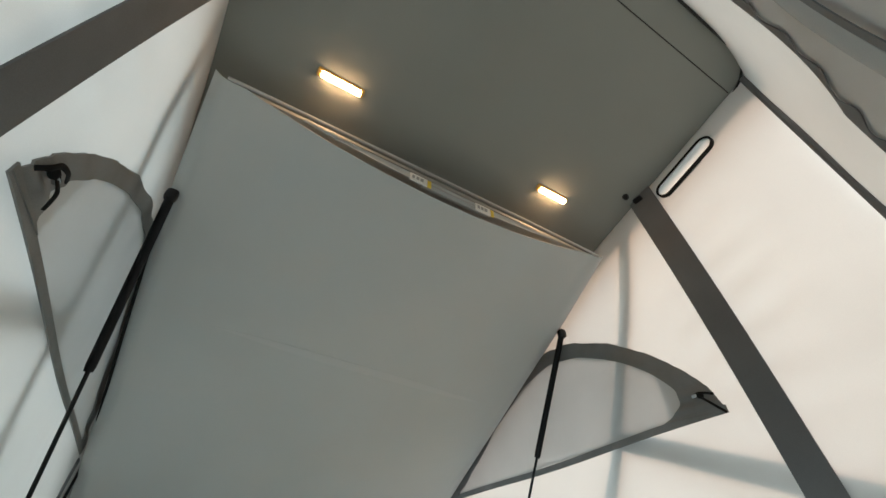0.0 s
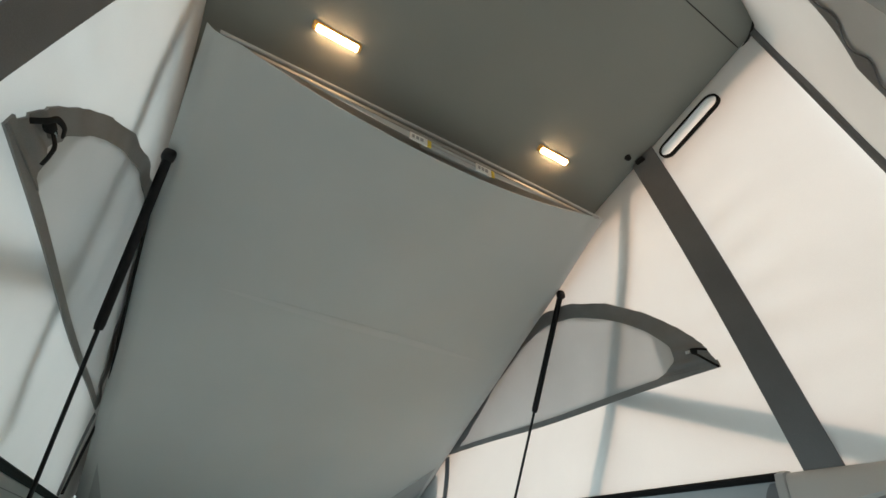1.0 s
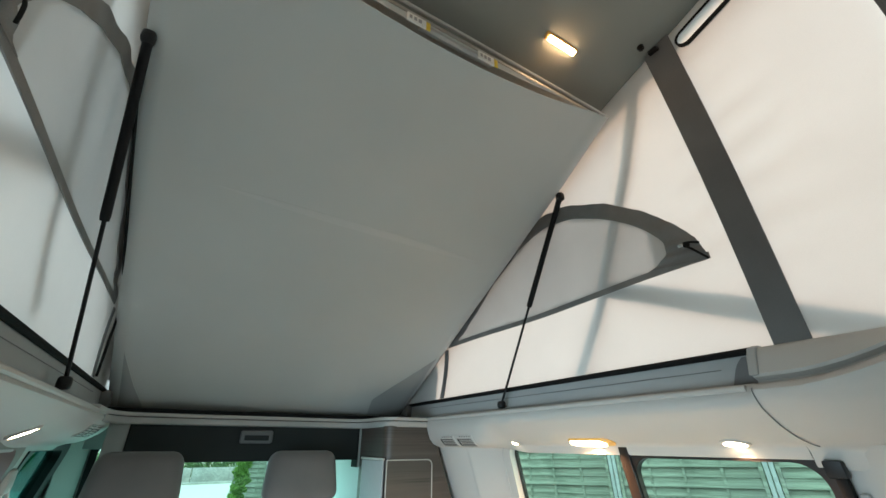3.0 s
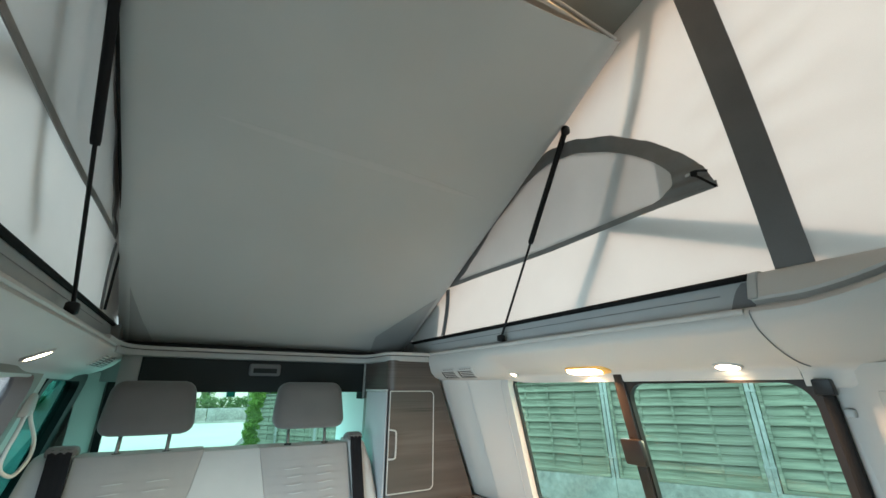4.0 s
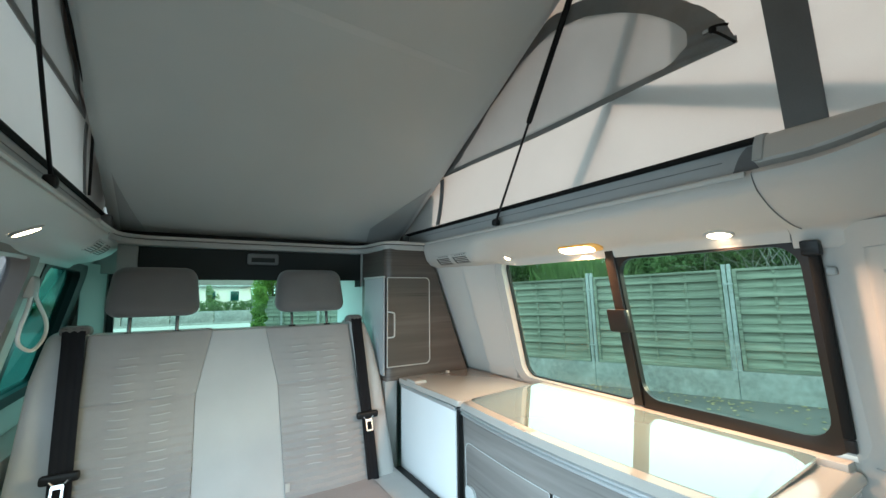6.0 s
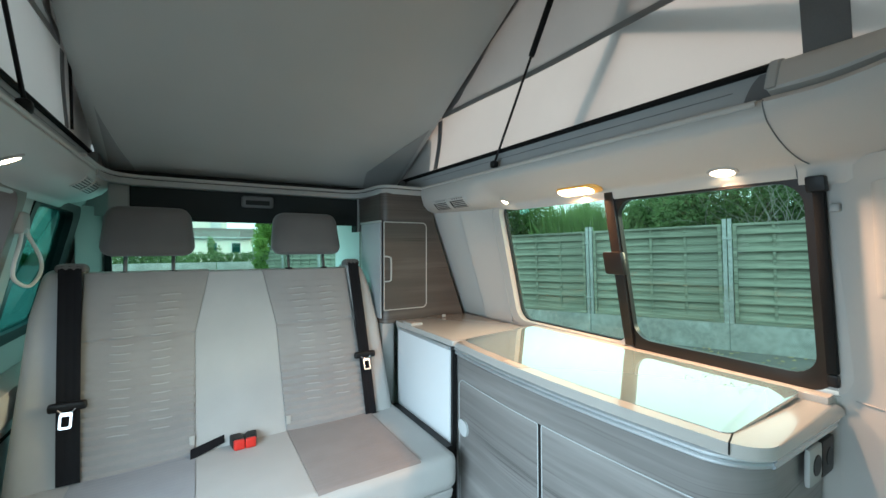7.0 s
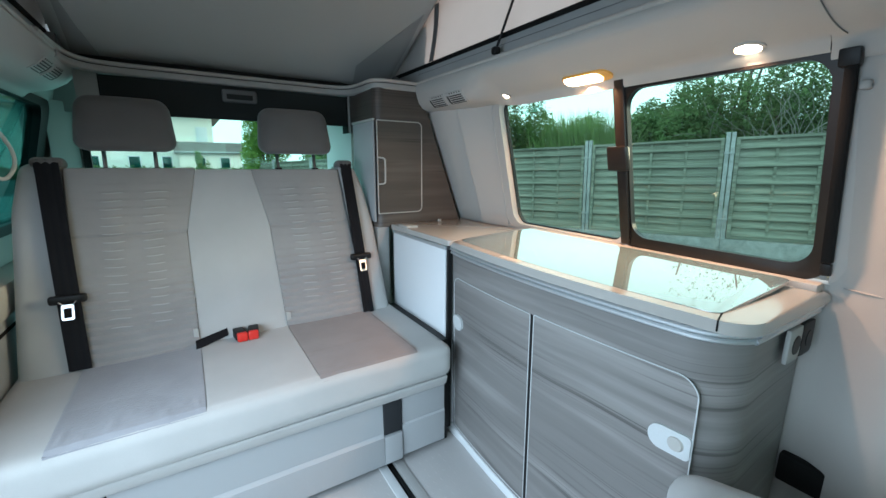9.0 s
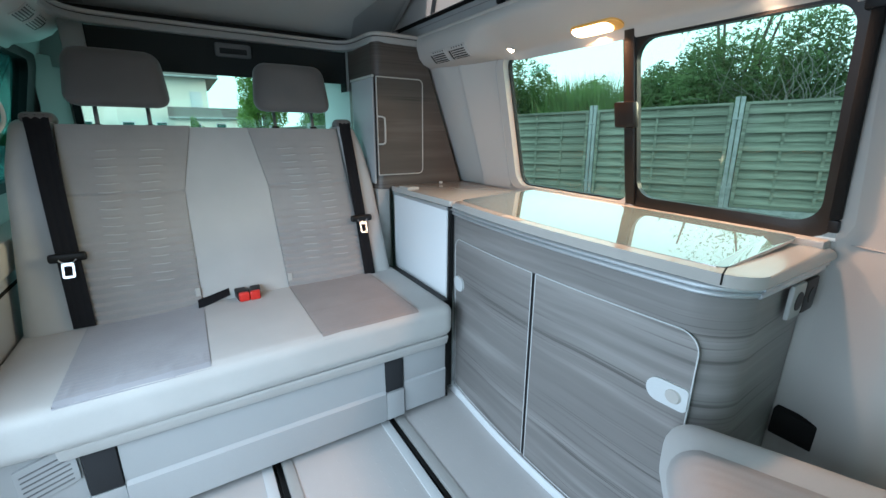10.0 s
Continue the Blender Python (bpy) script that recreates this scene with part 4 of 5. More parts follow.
win = thing("window_kitchen", "wide side window with a sliding fore pane in a black frame", "window", kind="structure")
fr = part("sliding_frame", moved(ring(round_rect(-0.872, -0.360, 0.803, 1.318, 0.05), round_rect(-0.841, -0.401, 0.837, 1.266, 0.05), "x", -0.012, 0.008), lean()), FRAMEBLACK, win, "black sliding pane frame")
part("centre_post", moved(box(-0.018, -0.010, -0.398, -0.367, 0.81, 1.30, 0.003), lean()), FRAMEBLACK, fr)
part("latch", moved(box(-0.040, -0.016, -0.412, -0.345, 1.040, 1.112, 0.008), lean()), FRAMEBLACK, fr, "black sliding latch")
part("guide_rail", moved(box(-0.028, -0.010, -0.878, -0.859, 0.852, 1.262, 0.004), lean()), PIPE, win, "black upright guide rail")
part("rail_cap", moved(box(-0.034, -0.008, -0.882, -0.850, 1.240, 1.272, 0.005), lean()), BLACK, win)
part("rail_foot", moved(box(-0.024, -0.008, -0.877, -0.858, 0.822, 0.850, 0.004), lean()), BLACK, win)
part("seal", moved(ring(round_rect(-0.372, 0.150, 0.812, 1.312, 0.05), round_rect(-0.366, 0.1455, 0.8165, 1.3075, 0.047), "x", 0.014, 0.030), lean()), BLACK, win, "black rubber seal")
part("reveal", moved(ring(round_rect(-0.385, 0.192, 0.796, 1.314, 0.055), round_rect(-0.372, 0.151, 0.811, 1.304, 0.05), "x", -0.012, 0.03), lean()), TRIM, win, "cream reveal")
line = [(y, z) for y, z in round_rect(-0.30, 0.196, 0.797, 1.30, 0.05) if y > -0.2]
part("bezel_gap", tube([(wall_x(z) - 0.0115, y, z) for y, z in line], 0.0022, 6), TRIMGREY, win, "thin gap round the bezel")
for a, b in ((-0.375, 0.149), (-0.85, -0.40)):
    d = -0.002 if a < -0.5 else 0.018
    part("pane", moved(box(d, d + 0.004, a, b, 0.813, 1.311, 0.0), lean()), GLASS, win, "green-tinted pane", smooth=False)
solid("window_sill", moved(box(-0.012, 0.03, -0.868, 0.20, 0.775, 0.797, 0.005), lean()), TRIM, "cream sill below the kitchen window", "sill", kind="structure")

# door-side windows
wd = thing("window_sliding_door", "side window with a pale rounded rim", "window", kind="structure")
part("rim", moved(ring(round_rect(-0.14, 0.515, 0.78, 1.325, 0.07), round_rect(-0.09, 0.465, 0.83, 1.285, 0.06), "x", -0.03, 0.02), lean(-1)), RIMSHADE, wd)
part("pane", moved(box(0.012, 0.016, -0.11, 0.49, 0.80, 1.31, 0.0), lean(-1)), PALEGLASS, wd, "clear pane", smooth=False)
wq = thing("window_quarter", "dark green rear quarter window with a black frame", "window", kind="structure")
part("frame", moved(ring(round_rect(0.655, 1.268, 0.795, 1.305, 0.06), round_rect(0.69, 1.165, 0.83, 1.275, 0.05), "x", -0.014, 0.03), lean(-1)), BLACK, wq)
part("pane", moved(box(0.012, 0.016, 0.67, 1.25, 0.81, 1.295, 0.0), lean(-1)), DARKGLASS, wq, "dark green pane", smooth=False)

solid("corner_lining", box(-0.82, -0.625, 1.365, 1.39, 1.275, 1.50, 0.004), TRIMGREY, "grey lining in the rear corner above the quarter window", "trim", kind="structure")

loop = thing("hanging_loop", "white cord loop hanging from a pale hook on the pillar", "loop")
part("hook", rbox(-0.800, -0.752, 0.50, 0.57, 1.165, 1.235, 0.014, (5, 5, 5)), TRIM, loop, "pale plastic hook")
part("cord", tube(smooth_line([(-0.758, 0.525, 1.185), (-0.764, 0.510, 1.13), (-0.772, 0.492, 1.07), (-0.772, 0.50, 1.03), (-0.758, 0.565, 1.005), (-0.748, 0.630, 1.04), (-0.748, 0.635, 1.09), (-0.756, 0.575, 1.15)], 6, True), 0.0055, 8, True), LABEL, loop, "white cord")

# ================= kitchen =================

kitchen = thing("kitchen_cabinet", "grey oak kitchen unit with a rounded end and two doors", "kitchen cabinet")


def bow(y):
    """How far the front falls back from its proudest line."""
    return 0.028 * ((min(y, 0.05) + 0.42) / 0.44) ** 2


def face_x(z, y):
    return 0.460 + bow(y) + 0.012 * max(0.0, (0.74 - z) / 0.74)


def bowed(bm, pieces=10):
    """Cut a mesh across, then bend its front to the bow."""
    for k in range(1, pieces):
        bmesh.ops.bisect_plane(bm, geom=bm.verts[:] + bm.edges[:] + bm.faces[:], plane_co=(0, lerp(-0.86, 0.05, k / pieces), 0), plane_no=(0, 1, 0))
    return moved(bm, lambda c: Vector((c.x + bow(c.y) * min(1.0, max(0.0, (0.62 - c.x) / 0.10)), c.y, c.z)))


def plan(front, end, r, rear=0.015, wall=0.868, n=10):
    """Plan of the unit: rear end, along the front, round the corner, along the end to the wall."""
    out = [(wall, rear), (front, rear)]
    for k in range(9):
        out.append((front, lerp(rear, end + r, (k + 1) / 9)))
    for k in range(1, n + 1):
        w = radians(90 * k / n)
        out.append((front + r - r * math.cos(w), end + r - r * math.sin(w)))
    out.append((wall, end))
    return out


bm = prism(plan(0.0, -0.864, 0.10, 0.048, 0.40), "z", 0.03, 0.738)
bmesh.ops.bisect_plane(bm, geom=bm.verts[:] + bm.edges[:] + bm.faces[:], plane_co=(0, 0, 0.25), plane_no=(0, 0, 1))
bmesh.ops.bisect_plane(bm, geom=bm.verts[:] + bm.edges[:] + bm.faces[:], plane_co=(0, 0, 0.5), plane_no=(0, 0, 1))
moved(bm, lambda c: Vector((c.x + face_x(c.z, c.y) if c.x < 0.35 else 0.868, c.y + (0.014 if c.x > 0.35 and c.y < -0.8 else 0.0), c.z)))
part("body", bm, WOOD, kitchen)
part("kick_plate", bowed(box(0.467, 0.50, -0.80, 0.30, 0.0, 0.032, 0.003)), WHITEPANEL, kitchen, "pale kick plate")


def door_panel(name, y0, y1, z0, z1, rs):
    out = round_rect(y0, y1, z0, z1, rs, 8)
    bm = prism(out, "x", -0.002, 0.004, 0.0)
    for k in range(1, 8):
        bmesh.ops.bisect_plane(bm, geom=bm.verts[:] + bm.edges[:] + bm.faces[:], plane_co=(0, lerp(y0, y1, k / 8), 0), plane_no=(0, 1, 0))
    moved(bm, lambda c: Vector((face_x(c.z, c.y) + c.x, c.y, c.z)))
    line = []
    for (ya, za), (yb, zb) in zip(out, out[1:] + out[:1]):
        n = max(1, int(abs(yb - ya) / 0.03))
        line += [(face_x(lerp(za, zb, i / n), lerp(ya, yb, i / n)) - 0.0018, lerp(ya, yb, i / n), lerp(za, zb, i / n)) for i in range(n)]
    d = part(name, bm, WOOD, kitchen, "grey oak door with a pale edge line")
    part("edge_line", tube(line, 0.0015, 6, True), EDGELINE, d, "pale edge line")
    return d


d1 = door_panel("door", -0.387, 0.034, 0.045, 0.655, [0.004, 0.004, 0.035, 0.004])
d2 = door_panel("door", -0.819, -0.401, 0.045, 0.657, [0.04, 0.004, 0.004, 0.042])
part("gap", sheet(lambda u, v: Vector((face_x(lerp(0.05, 0.655, u), -0.394) - 0.002, lerp(-0.4005, -0.3875, v), lerp(0.05, 0.655, u))), 12, 1, (0.004, 0, 0)), BLACK, kitchen, "dark gap between the doors")
out = round_rect(-0.034, 0.030, 0.463, 0.517, 0.025, 6)
part("latch", moved(prism(out, "x", -0.010, 0.0), lambda c: Vector((face_x(c.z, c.y) + c.x, c.y, c.z))), EDGELINE, d1, "white latch plate")
out = round_rect(-0.819, -0.737, 0.481, 0.535, [0.010, 0.026, 0.026, 0.010], 6)
lat = part("latch", moved(prism(out, "x", -0.008, 0.0), lambda c: Vector((face_x(c.z, c.y) + c.x, c.y, c.z))), EDGELINE, d2, "white latch plate with a push button")
part("button", tube([(face_x(0.51, -0.79) - 0.006, -0.791, 0.508), (face_x(0.51, -0.79) - 0.011, -0.791, 0.508)], [0.017, 0.014], 16), TRIM, lat, "round push button")
# double aluminium profile under the worktop
for z, d in ((0.7440, 0.003), (0.7575, 0.006)):
    path = [(x + bow(y) * min(1.0, max(0.0, (0.62 - x) / 0.10)), y, z) for x, y in plan(0.458 - d, -0.868 - d, 0.09, 0.048, 0.862)][1:]
    part("edge_profile", tube(smooth_line(path, 2), 0.0062, 8), ALU, kitchen, "pale aluminium edge profile")
# sockets on the end
for k, (x, r) in enumerate(((0.735, 0.022), (0.805, 0.020))):
    sk = part("socket_plate", rbox(x - 0.034, x + 0.034, -0.878, -0.866, 0.655, 0.732, 0.006, (4, 3, 4)), TRIMGREY if k == 0 else BLACK, kitchen, "grey socket plate" if k == 0 else "black socket plate")
    part("socket", tube([(x, -0.877, 0.694), (x, -0.8795, 0.694)], [r, r * 0.9], 18), BLACK, sk, "round black socket")

worktop = thing("worktop", "cream worktop with a shiny glass lid beside the window", "worktop")


def edge_plan(x0, r, rear):
    return plan(x0, -0.885, r, rear, 0.872)


bm = prism(edge_plan(0.444, 0.055, 0.036), "z", 0.766, 0.790)
top = [f for f in bm.faces if all(abs(v.co.z - 0.790) < 1e-5 for v in f.verts)]
bmesh.ops.bevel(bm, geom=list({e for f in top for e in f.edges}), offset=0.019, segments=7, affect="EDGES", profile=0.5)
part("rim", bowed(bm), WORKTOP, worktop)
part("glass_lid", moved(bowed(prism(round_rect(0.478, 0.832, -0.824, 0.030, 0.02), "z", 0.7850, 0.7925, 0.0006)), lambda c: c + Vector((0, 0, 0.050 * (c.x - 0.52)))), LID, worktop, "shiny glass lid over hob and sink")
part("back_strip", box(0.8335, 0.8735, -0.868, 0.032, 0.786, 0.8055, 0.003), TRIM, worktop, "matt cream strip behind the lid")
part("lid_handle", box(0.454, 0.478, -0.330, -0.250, 0.784, 0.7915, 0.003), TRIM, worktop, "small lid grip")
part("end_joint", moved(box(0.4665, 0.515, -0.838, -0.835, 0.770, 0.7908, 0.0), lambda c: c + Vector((0, 0.3 * (c.x - 0.4665), 0))), PIPE, worktop, "dark joint")
part("rear_top", moved(prism(round_rect(0.458, 0.855, 0.040, 0.520, [0.01, 0.01, 0.01, 0.02]), "z", 0.768, 0.789, 0.005), lambda c: c + Vector((0.018 * (0.52 - c.y) if c.x < 0.6 else 0.0, 0, 0))), WORKTOP, worktop, "cream rear top")
part("hinge_block", rbox(0.462, 0.52, 0.36, 0.44, 0.782, 0.800, 0.006, (4, 4, 3)), WORKTOP, worktop)
for y, x in ((-0.78, 0.845), (0.48, 0.70)):
    part("lid_button", tube([(x, y, 0.790), (x, y, 0.799)], [0.009, 0.008], 12), TRIM, worktop)

side = thing("fridge_box", "white laminate box between bench and kitchen doors", "cabinet")
part("panel", box(0.466, 0.86, 0.062, 0.50, 0.03, 0.752, 0.004), WHITEPANEL, side)
part("edge_strip", box(0.461, 0.474, 0.060, 0.50, 0.752, 0.766, 0.003), ALU, side, "pale edge strip")
# black block fills the space beside the bench to darken it like shade
part("dark_gap", box(0.4275, 0.4605, 0.03, 0.49, 0.0, 0.42, 0.0), BLACK, side, "black filler for the shade beside the bench")
part("dark_gap", box(0.472, 0.49, 0.049, 0.0615, 0.03, 0.752, 0.0), BLACK, side, "dark gap")

# ================= wardrobe in the corner =================

robe = thing("wardrobe", "brown oak corner wardrobe, darkened for shade, with a rounded door and a roller shutter", "wardrobe")
bm = prism([(0.402, 0.83), (0.402, 0.566)] + [(0.442 - 0.040 * math.cos(w), 0.566 - 0.040 * math.sin(w)) for w in np.linspace(0.15, math.pi / 2, 8)] + [(0.86, 0.526), (0.86, 0.83)], "z", 0.775, 1.384)
part("body", moved(bm, lambda c: Vector((c.x if c.x < 0.6 else 0.845 - 0.40 * max(0.0, c.z - 0.83), c.y, c.z))), SHADEDOAK, robe)
out = round_rect(0.406, 0.624, 0.838, 1.238, [0.004, 0.022, 0.022, 0.004], 6)
dr = part("door", prism(out, "y", 0.517, 0.5255), SHADEDOAK, robe, "brown oak door, darkened for shade, with a pale edge line")
part("edge_line", tube([(x, 0.517, z) for x, z in out], 0.0027, 6, True), TRIM, dr, "pale edge line")
part("handle", tube(smooth_line([(0.404, 0.516, 0.968), (0.428, 0.500, 0.972), (0.432, 0.497, 0.99), (0.432, 0.497, 1.06), (0.428, 0.500, 1.078), (0.404, 0.516, 1.083)], 5), 0.0037, 8), TRIM, dr, "pale bow handle")
for k in range(18):
    y = 0.532 + 0.0135 * k
    part("shutter_slat", box(0.3925, 0.4015, y, y + 0.0120, 0.80, 1.235, 0.003), BASEGREY, robe)
part("lower_panel", box(0.404, 0.46, 0.532, 0.83, 0.30, 0.774, 0.003), TRIMGREY, robe, "pale panel below the shutter")
part("shutter_rail", box(0.391, 0.4015, 0.528, 0.785, 1.236, 1.246, 0.002), TRIM, robe, "pale shutter rail")
part("rear_panel", box(0.44, 0.47, 0.835, 1.38, 0.40, 1.36, 0.004), WHITEPANEL, robe, "pale panel in the boot")

# pillar lining behind the window
pillar = thing("pillar_lining", "cream moulded pillar lining between window and wardrobe", "trim", kind="structure")


def pillar_pt(u, v):
    z = lerp(0.79, 1.30, v)
    y = lerp(0.186, 0.56, u)
    a = wall_x(z) - 0.012
    b = 0.838 - 0.385 * (z - 0.82)
    k = min(1.0, u * 1.15)
    x = lerp(a, b, k * k * (3 - 2 * k))
    step = min(1.0, max(0.0, (u - 0.46) / 0.05))
    x += 0.020 * step * step * (3 - 2 * step)
    return Vector((x, y, z))


part("lining", sheet(pillar_pt, 64, 50, (0.016, 0.0, 0)), TRIM, pillar)

# pelmet over the rear window
pel = thing("rear_locker_flap", "dark grey flap over the boot with a grey recessed handle", "locker flap")
part("flap", box(-0.535, 0.385, 0.822, 0.842, 1.232, 1.366, 0.004), PELMET, pel)
hd = part("handle", rbox(-0.145, -0.012, 0.804, 0.826, 1.300, 1.352, 0.010, (8, 4, 5)), BAND, pel, "grey recessed handle")
part("recess", box(-0.128, -0.030, 0.8015, 0.806, 1.312, 1.332, 0.002), PELMET, hd, "dark handle recess")
for x0, x1 in ((-0.605, -0.5375), (0.3885, 0.401)):
    part("side_cheek", box(x0, x1, 0.826, 0.90, 1.15 if x0 < 0 else 1.2, 1.392, 0.005), TRIMGREY, pel, "grey side cheek")

for x in (-0.5365, 0.3865):
    part("edge_joint", box(x - 0.0008, x + 0.0018, 0.823, 0.90, 1.20, 1.368, 0.0), PIPE, pel, "black joint")

# ================= bench =================

bench = thing("bench_seat", "two-seat rear bench in pale and taupe cloth", "bench seat")


def back_y(z):
    return 0.404 + (z - 0.43) * 0.379


BACK_EDGES = [
    ((0.43, -0.785), (0.90, -0.772), (1.05, -0.745)),
    ((0.43, -0.632), (1.05, -0.640)),
    ((0.43, -0.322), (0.815, -0.320), (1.05, -0.268)),
    ((0.43, -0.031), (0.82, -0.044), (1.05, -0.088)),
    ((0.43, 0.292), (1.05, 0.262)),
    ((0.43, 0.402), (0.80, 0.392), (0.95, 0.372), (1.05, 0.340)),
]
BACK_TOPS = (1.048, 1.035, 1.030, 1.030, 1.045)


RIB = 0.026


def rib_shift(t, z):
    return 0.0012 * math.sin(t * 21 + z * 9)


def rib(t, z):
    """Height of the cloth's waves: strong low on the back, faint and in two columns above."""
    low = min(1.0, max(0.0, (0.76 - z) / 0.14))
    col = max(0.08, 0.45 * math.exp(-((t - 0.34) / 0.11) ** 4), 0.45 * math.exp(-((t - 0.69) / 0.11) ** 4), low)
    fade = 1.0 if z < 0.93 else max(0.0, (1.0 - z) / 0.07)
    p = ((z + rib_shift(t, z)) / RIB) % 1.0
    return 0.0092 * col * fade * (p / 0.7 if p < 0.7 else (1 - p) / 0.3)


def soft_panel(k, ribs):
    """One block of the back between two of its edges, with rounded rims."""
    lo, hi = BACK_EDGES[k], BACK_EDGES[k + 1]
    top = BACK_TOPS[k]
    w = profile(hi, 0.7) - profile(lo, 0.7)
    r = 0.0025 if k in (1, 2, 3) else 0.030

    def bend(c):
        z = c.z
        x = lerp(profile(lo, z), profile(hi, z), c.x / w)
        y = back_y(z) + c.y
        t = c.x / w
        if ribs and c.y < 0.03:
            y -= rib(t, z)
            y += 0.006 * math.exp(-((z - 0.815) / 0.006) ** 2)
        y -= 0.012 * math.sin(math.pi * min(1, max(0, t))) * (1 if k in (1, 3) else 0.4)
        return Vector((x, y, z))

    return rbox(0.0, w, 0.0, 0.13, 0.36, top, r, (44 if ribs else 10, 6, 420 if ribs else 30), bend)


for k, (mat, ribs, lab) in enumerate(((SEATLIGHT, False, "pale side bolster"), (SEATDARK, True, "taupe ribbed back panel"), (SEATLIGHT, False, "pale middle stripe"), (SEATDARK, True, "taupe ribbed back panel"), (SEATLIGHT, False, "pale side bolster"))):
    panel = part("back_panel", soft_panel(k, ribs), mat, bench, lab)
    if ribs:
        # pale dashes along the rib crests, in two columns
        rng = random.Random(60 + k)
        for tc in (0.34, 0.69):
            for n in range(20, 37):
                a, b = tc - rng.uniform(0.075, 0.105), tc + rng.uniform(0.075, 0.105)
                line = []
                for i in range(9):
                    t = lerp(a, b, i / 8)
                    z = RIB * (n + 0.70) - rib_shift(t, RIB * n)
                    x = lerp(profile(BACK_EDGES[k], z), profile(BACK_EDGES[k + 1], z), t)
                    line.append((x, back_y(z) - 0.012 * math.sin(math.pi * t) - rib(t, z) - 0.0002, z))
                part("pale_dash", tube(line, [0.0006, 0.0013, 0.0016, 0.0017, 0.0017, 0.0017, 0.0016, 0.0013, 0.0006], 6), SEATLIGHT, panel)

part("seat_cushion", rbox(-0.80, 0.428, -0.058, 0.49, 0.308, 0.434, 0.030, (40, 20, 18), lambda c: Vector((c.x, c.y + 0.02 * max(0, (-c.x - 0.6) / 0.2) ** 2 + (0.30 * max(0.0, 0.345 - c.z) if c.y < 0 else 0.0), c.z + 0.006 * math.sin(c.x * 2.4 + 1)))), SEATLIGHT, bench, "pale seat cushion")


part("cushion_skirt", rbox(-0.655, 0.424, -0.040, 0.40, 0.268, 0.316, 0.012, (30, 8, 6), lambda c: Vector((c.x, c.y + (0.35 * max(0.0, 0.316 - c.z) if c.y < 0.1 else 0.0), c.z))), SEATLIGHT, bench, "pale cloth skirt below the cushion")


def seat_panel(x0, x1, y0, mat, ribs, lab):
    def bend(c):
        z = c.z
        if c.z > 0.432:
            z += 0.006 * math.sin(c.x * 2.4 + 1)
            edge = max(0.0, -0.020 - c.y)
            z -= 0.034 - math.sqrt(max(0.0, 0.034 ** 2 - edge ** 2))
            if ribs:
                z += (0.0011 if x0 < -0.5 else 0.0005) * abs(math.sin(c.y * math.pi / 0.017)) + 0.002 * abs(noise.noise(Vector((c.x * 9, c.y * 9, 2)))) + (0.0055 if x0 < -0.5 else 0.002) * max(0.0, noise.noise(Vector((c.x * 55, c.y * 13, 7))) - 0.1) * max(0.0, 1 - abs(c.y - 0.0) / 0.06) - 0.0008 * math.exp(-((c.y - 0.13) / 0.006) ** 2)
        return Vector((c.x, c.y, z))
    return part("seat_panel", rbox(x0, x1, y0, 0.462, 0.40, 0.4364, 0.0015, (44, 120 if ribs else 30, 4), bend), mat, bench, lab)


seat_panel(-0.632, -0.3205, -0.046, SEATGREY, True, "grey ribbed seat panel")
seat_panel(-0.3195, -0.0315, -0.046, SEATLIGHT, False, "pale middle seat panel")
seat_panel(-0.0305, 0.296, -0.050, SEATTAUPE, True, "taupe seat panel")
for x in (-0.330, -0.024):
    part("tag", box(x - 0.008, x + 0.008, back_y(0.49) - 0.016, back_y(0.49) - 0.011, 0.462, 0.494, 0.002), TRIM, bench, "small pale cloth tag")

# base with drawer
part("drawer_front", prism([(0.000, 0.278), (-0.006, 0.274), (-0.006, 0.150), (-0.016, 0.140), (-0.018, 0.036), (-0.010, 0.028), (0.03, 0.028), (0.03, 0.278)], "x", -0.550, 0.178, 0.003), BASEGREY, bench, "pale drawer front")
part("drawer_foot", prism([(-0.0165, 0.139), (-0.0185, 0.036), (-0.0105, 0.028), (0.03, 0.028), (0.03, 0.139)], "x", 0.179, 0.246, 0.003), BASEGREY, bench)
part("base_panel", prism([(0.0, 0.290), (-0.004, 0.286), (-0.004, 0.165), (-0.002, 0.160), (-0.008, 0.155), (-0.008, 0.036), (0.03, 0.028), (0.03, 0.290)], "x", 0.251, 0.426, 0.003), BASEGREY, bench, "pale base panel")
part("bracket", box(0.180, 0.246, -0.010, 0.04, 0.142, 0.272, 0.003), CABDARK, bench, "black bracket")
part("bracket", box(-0.620, -0.553, -0.010, 0.04, 0.142, 0.272, 0.003), CABDARK, bench, "black bracket")
part("base_end", box(-0.622, -0.552, -0.008, 0.04, 0.028, 0.139, 0.003), BASEGREY, bench)
part("base_side", box(-0.80, -0.624, 0.004, 0.03, 0.0, 0.300, 0.004), BASEGREY, bench, "pale base panel with a heater grille")
gr = part("heater_grille", rbox(-0.740, -0.628, -0.004, 0.008, 0.182, 0.286, 0.004, (6, 3, 6), lambda c: Vector((c.x, c.y, c.z + 0.30 * (c.x + 0.68)))), BASEGREY, bench, "pale heater grille")
for k in range(6):
    part("slat", moved(box(-0.730, -0.640, -0.0055, -0.003, 0.194 + 0.0140 * k, 0.1975 + 0.0140 * k, 0.0), lambda c: Vector((c.x, c.y, c.z + 0.30 * (c.x + 0.68)))), BAND, gr, "dark slot")
# black block stands in for the shade inside the base
part("shade_core", box(-0.79, 0.42, 0.035, 0.48, 0.0, 0.296, 0.0), BLACK, bench, "black core for the shade inside the base")


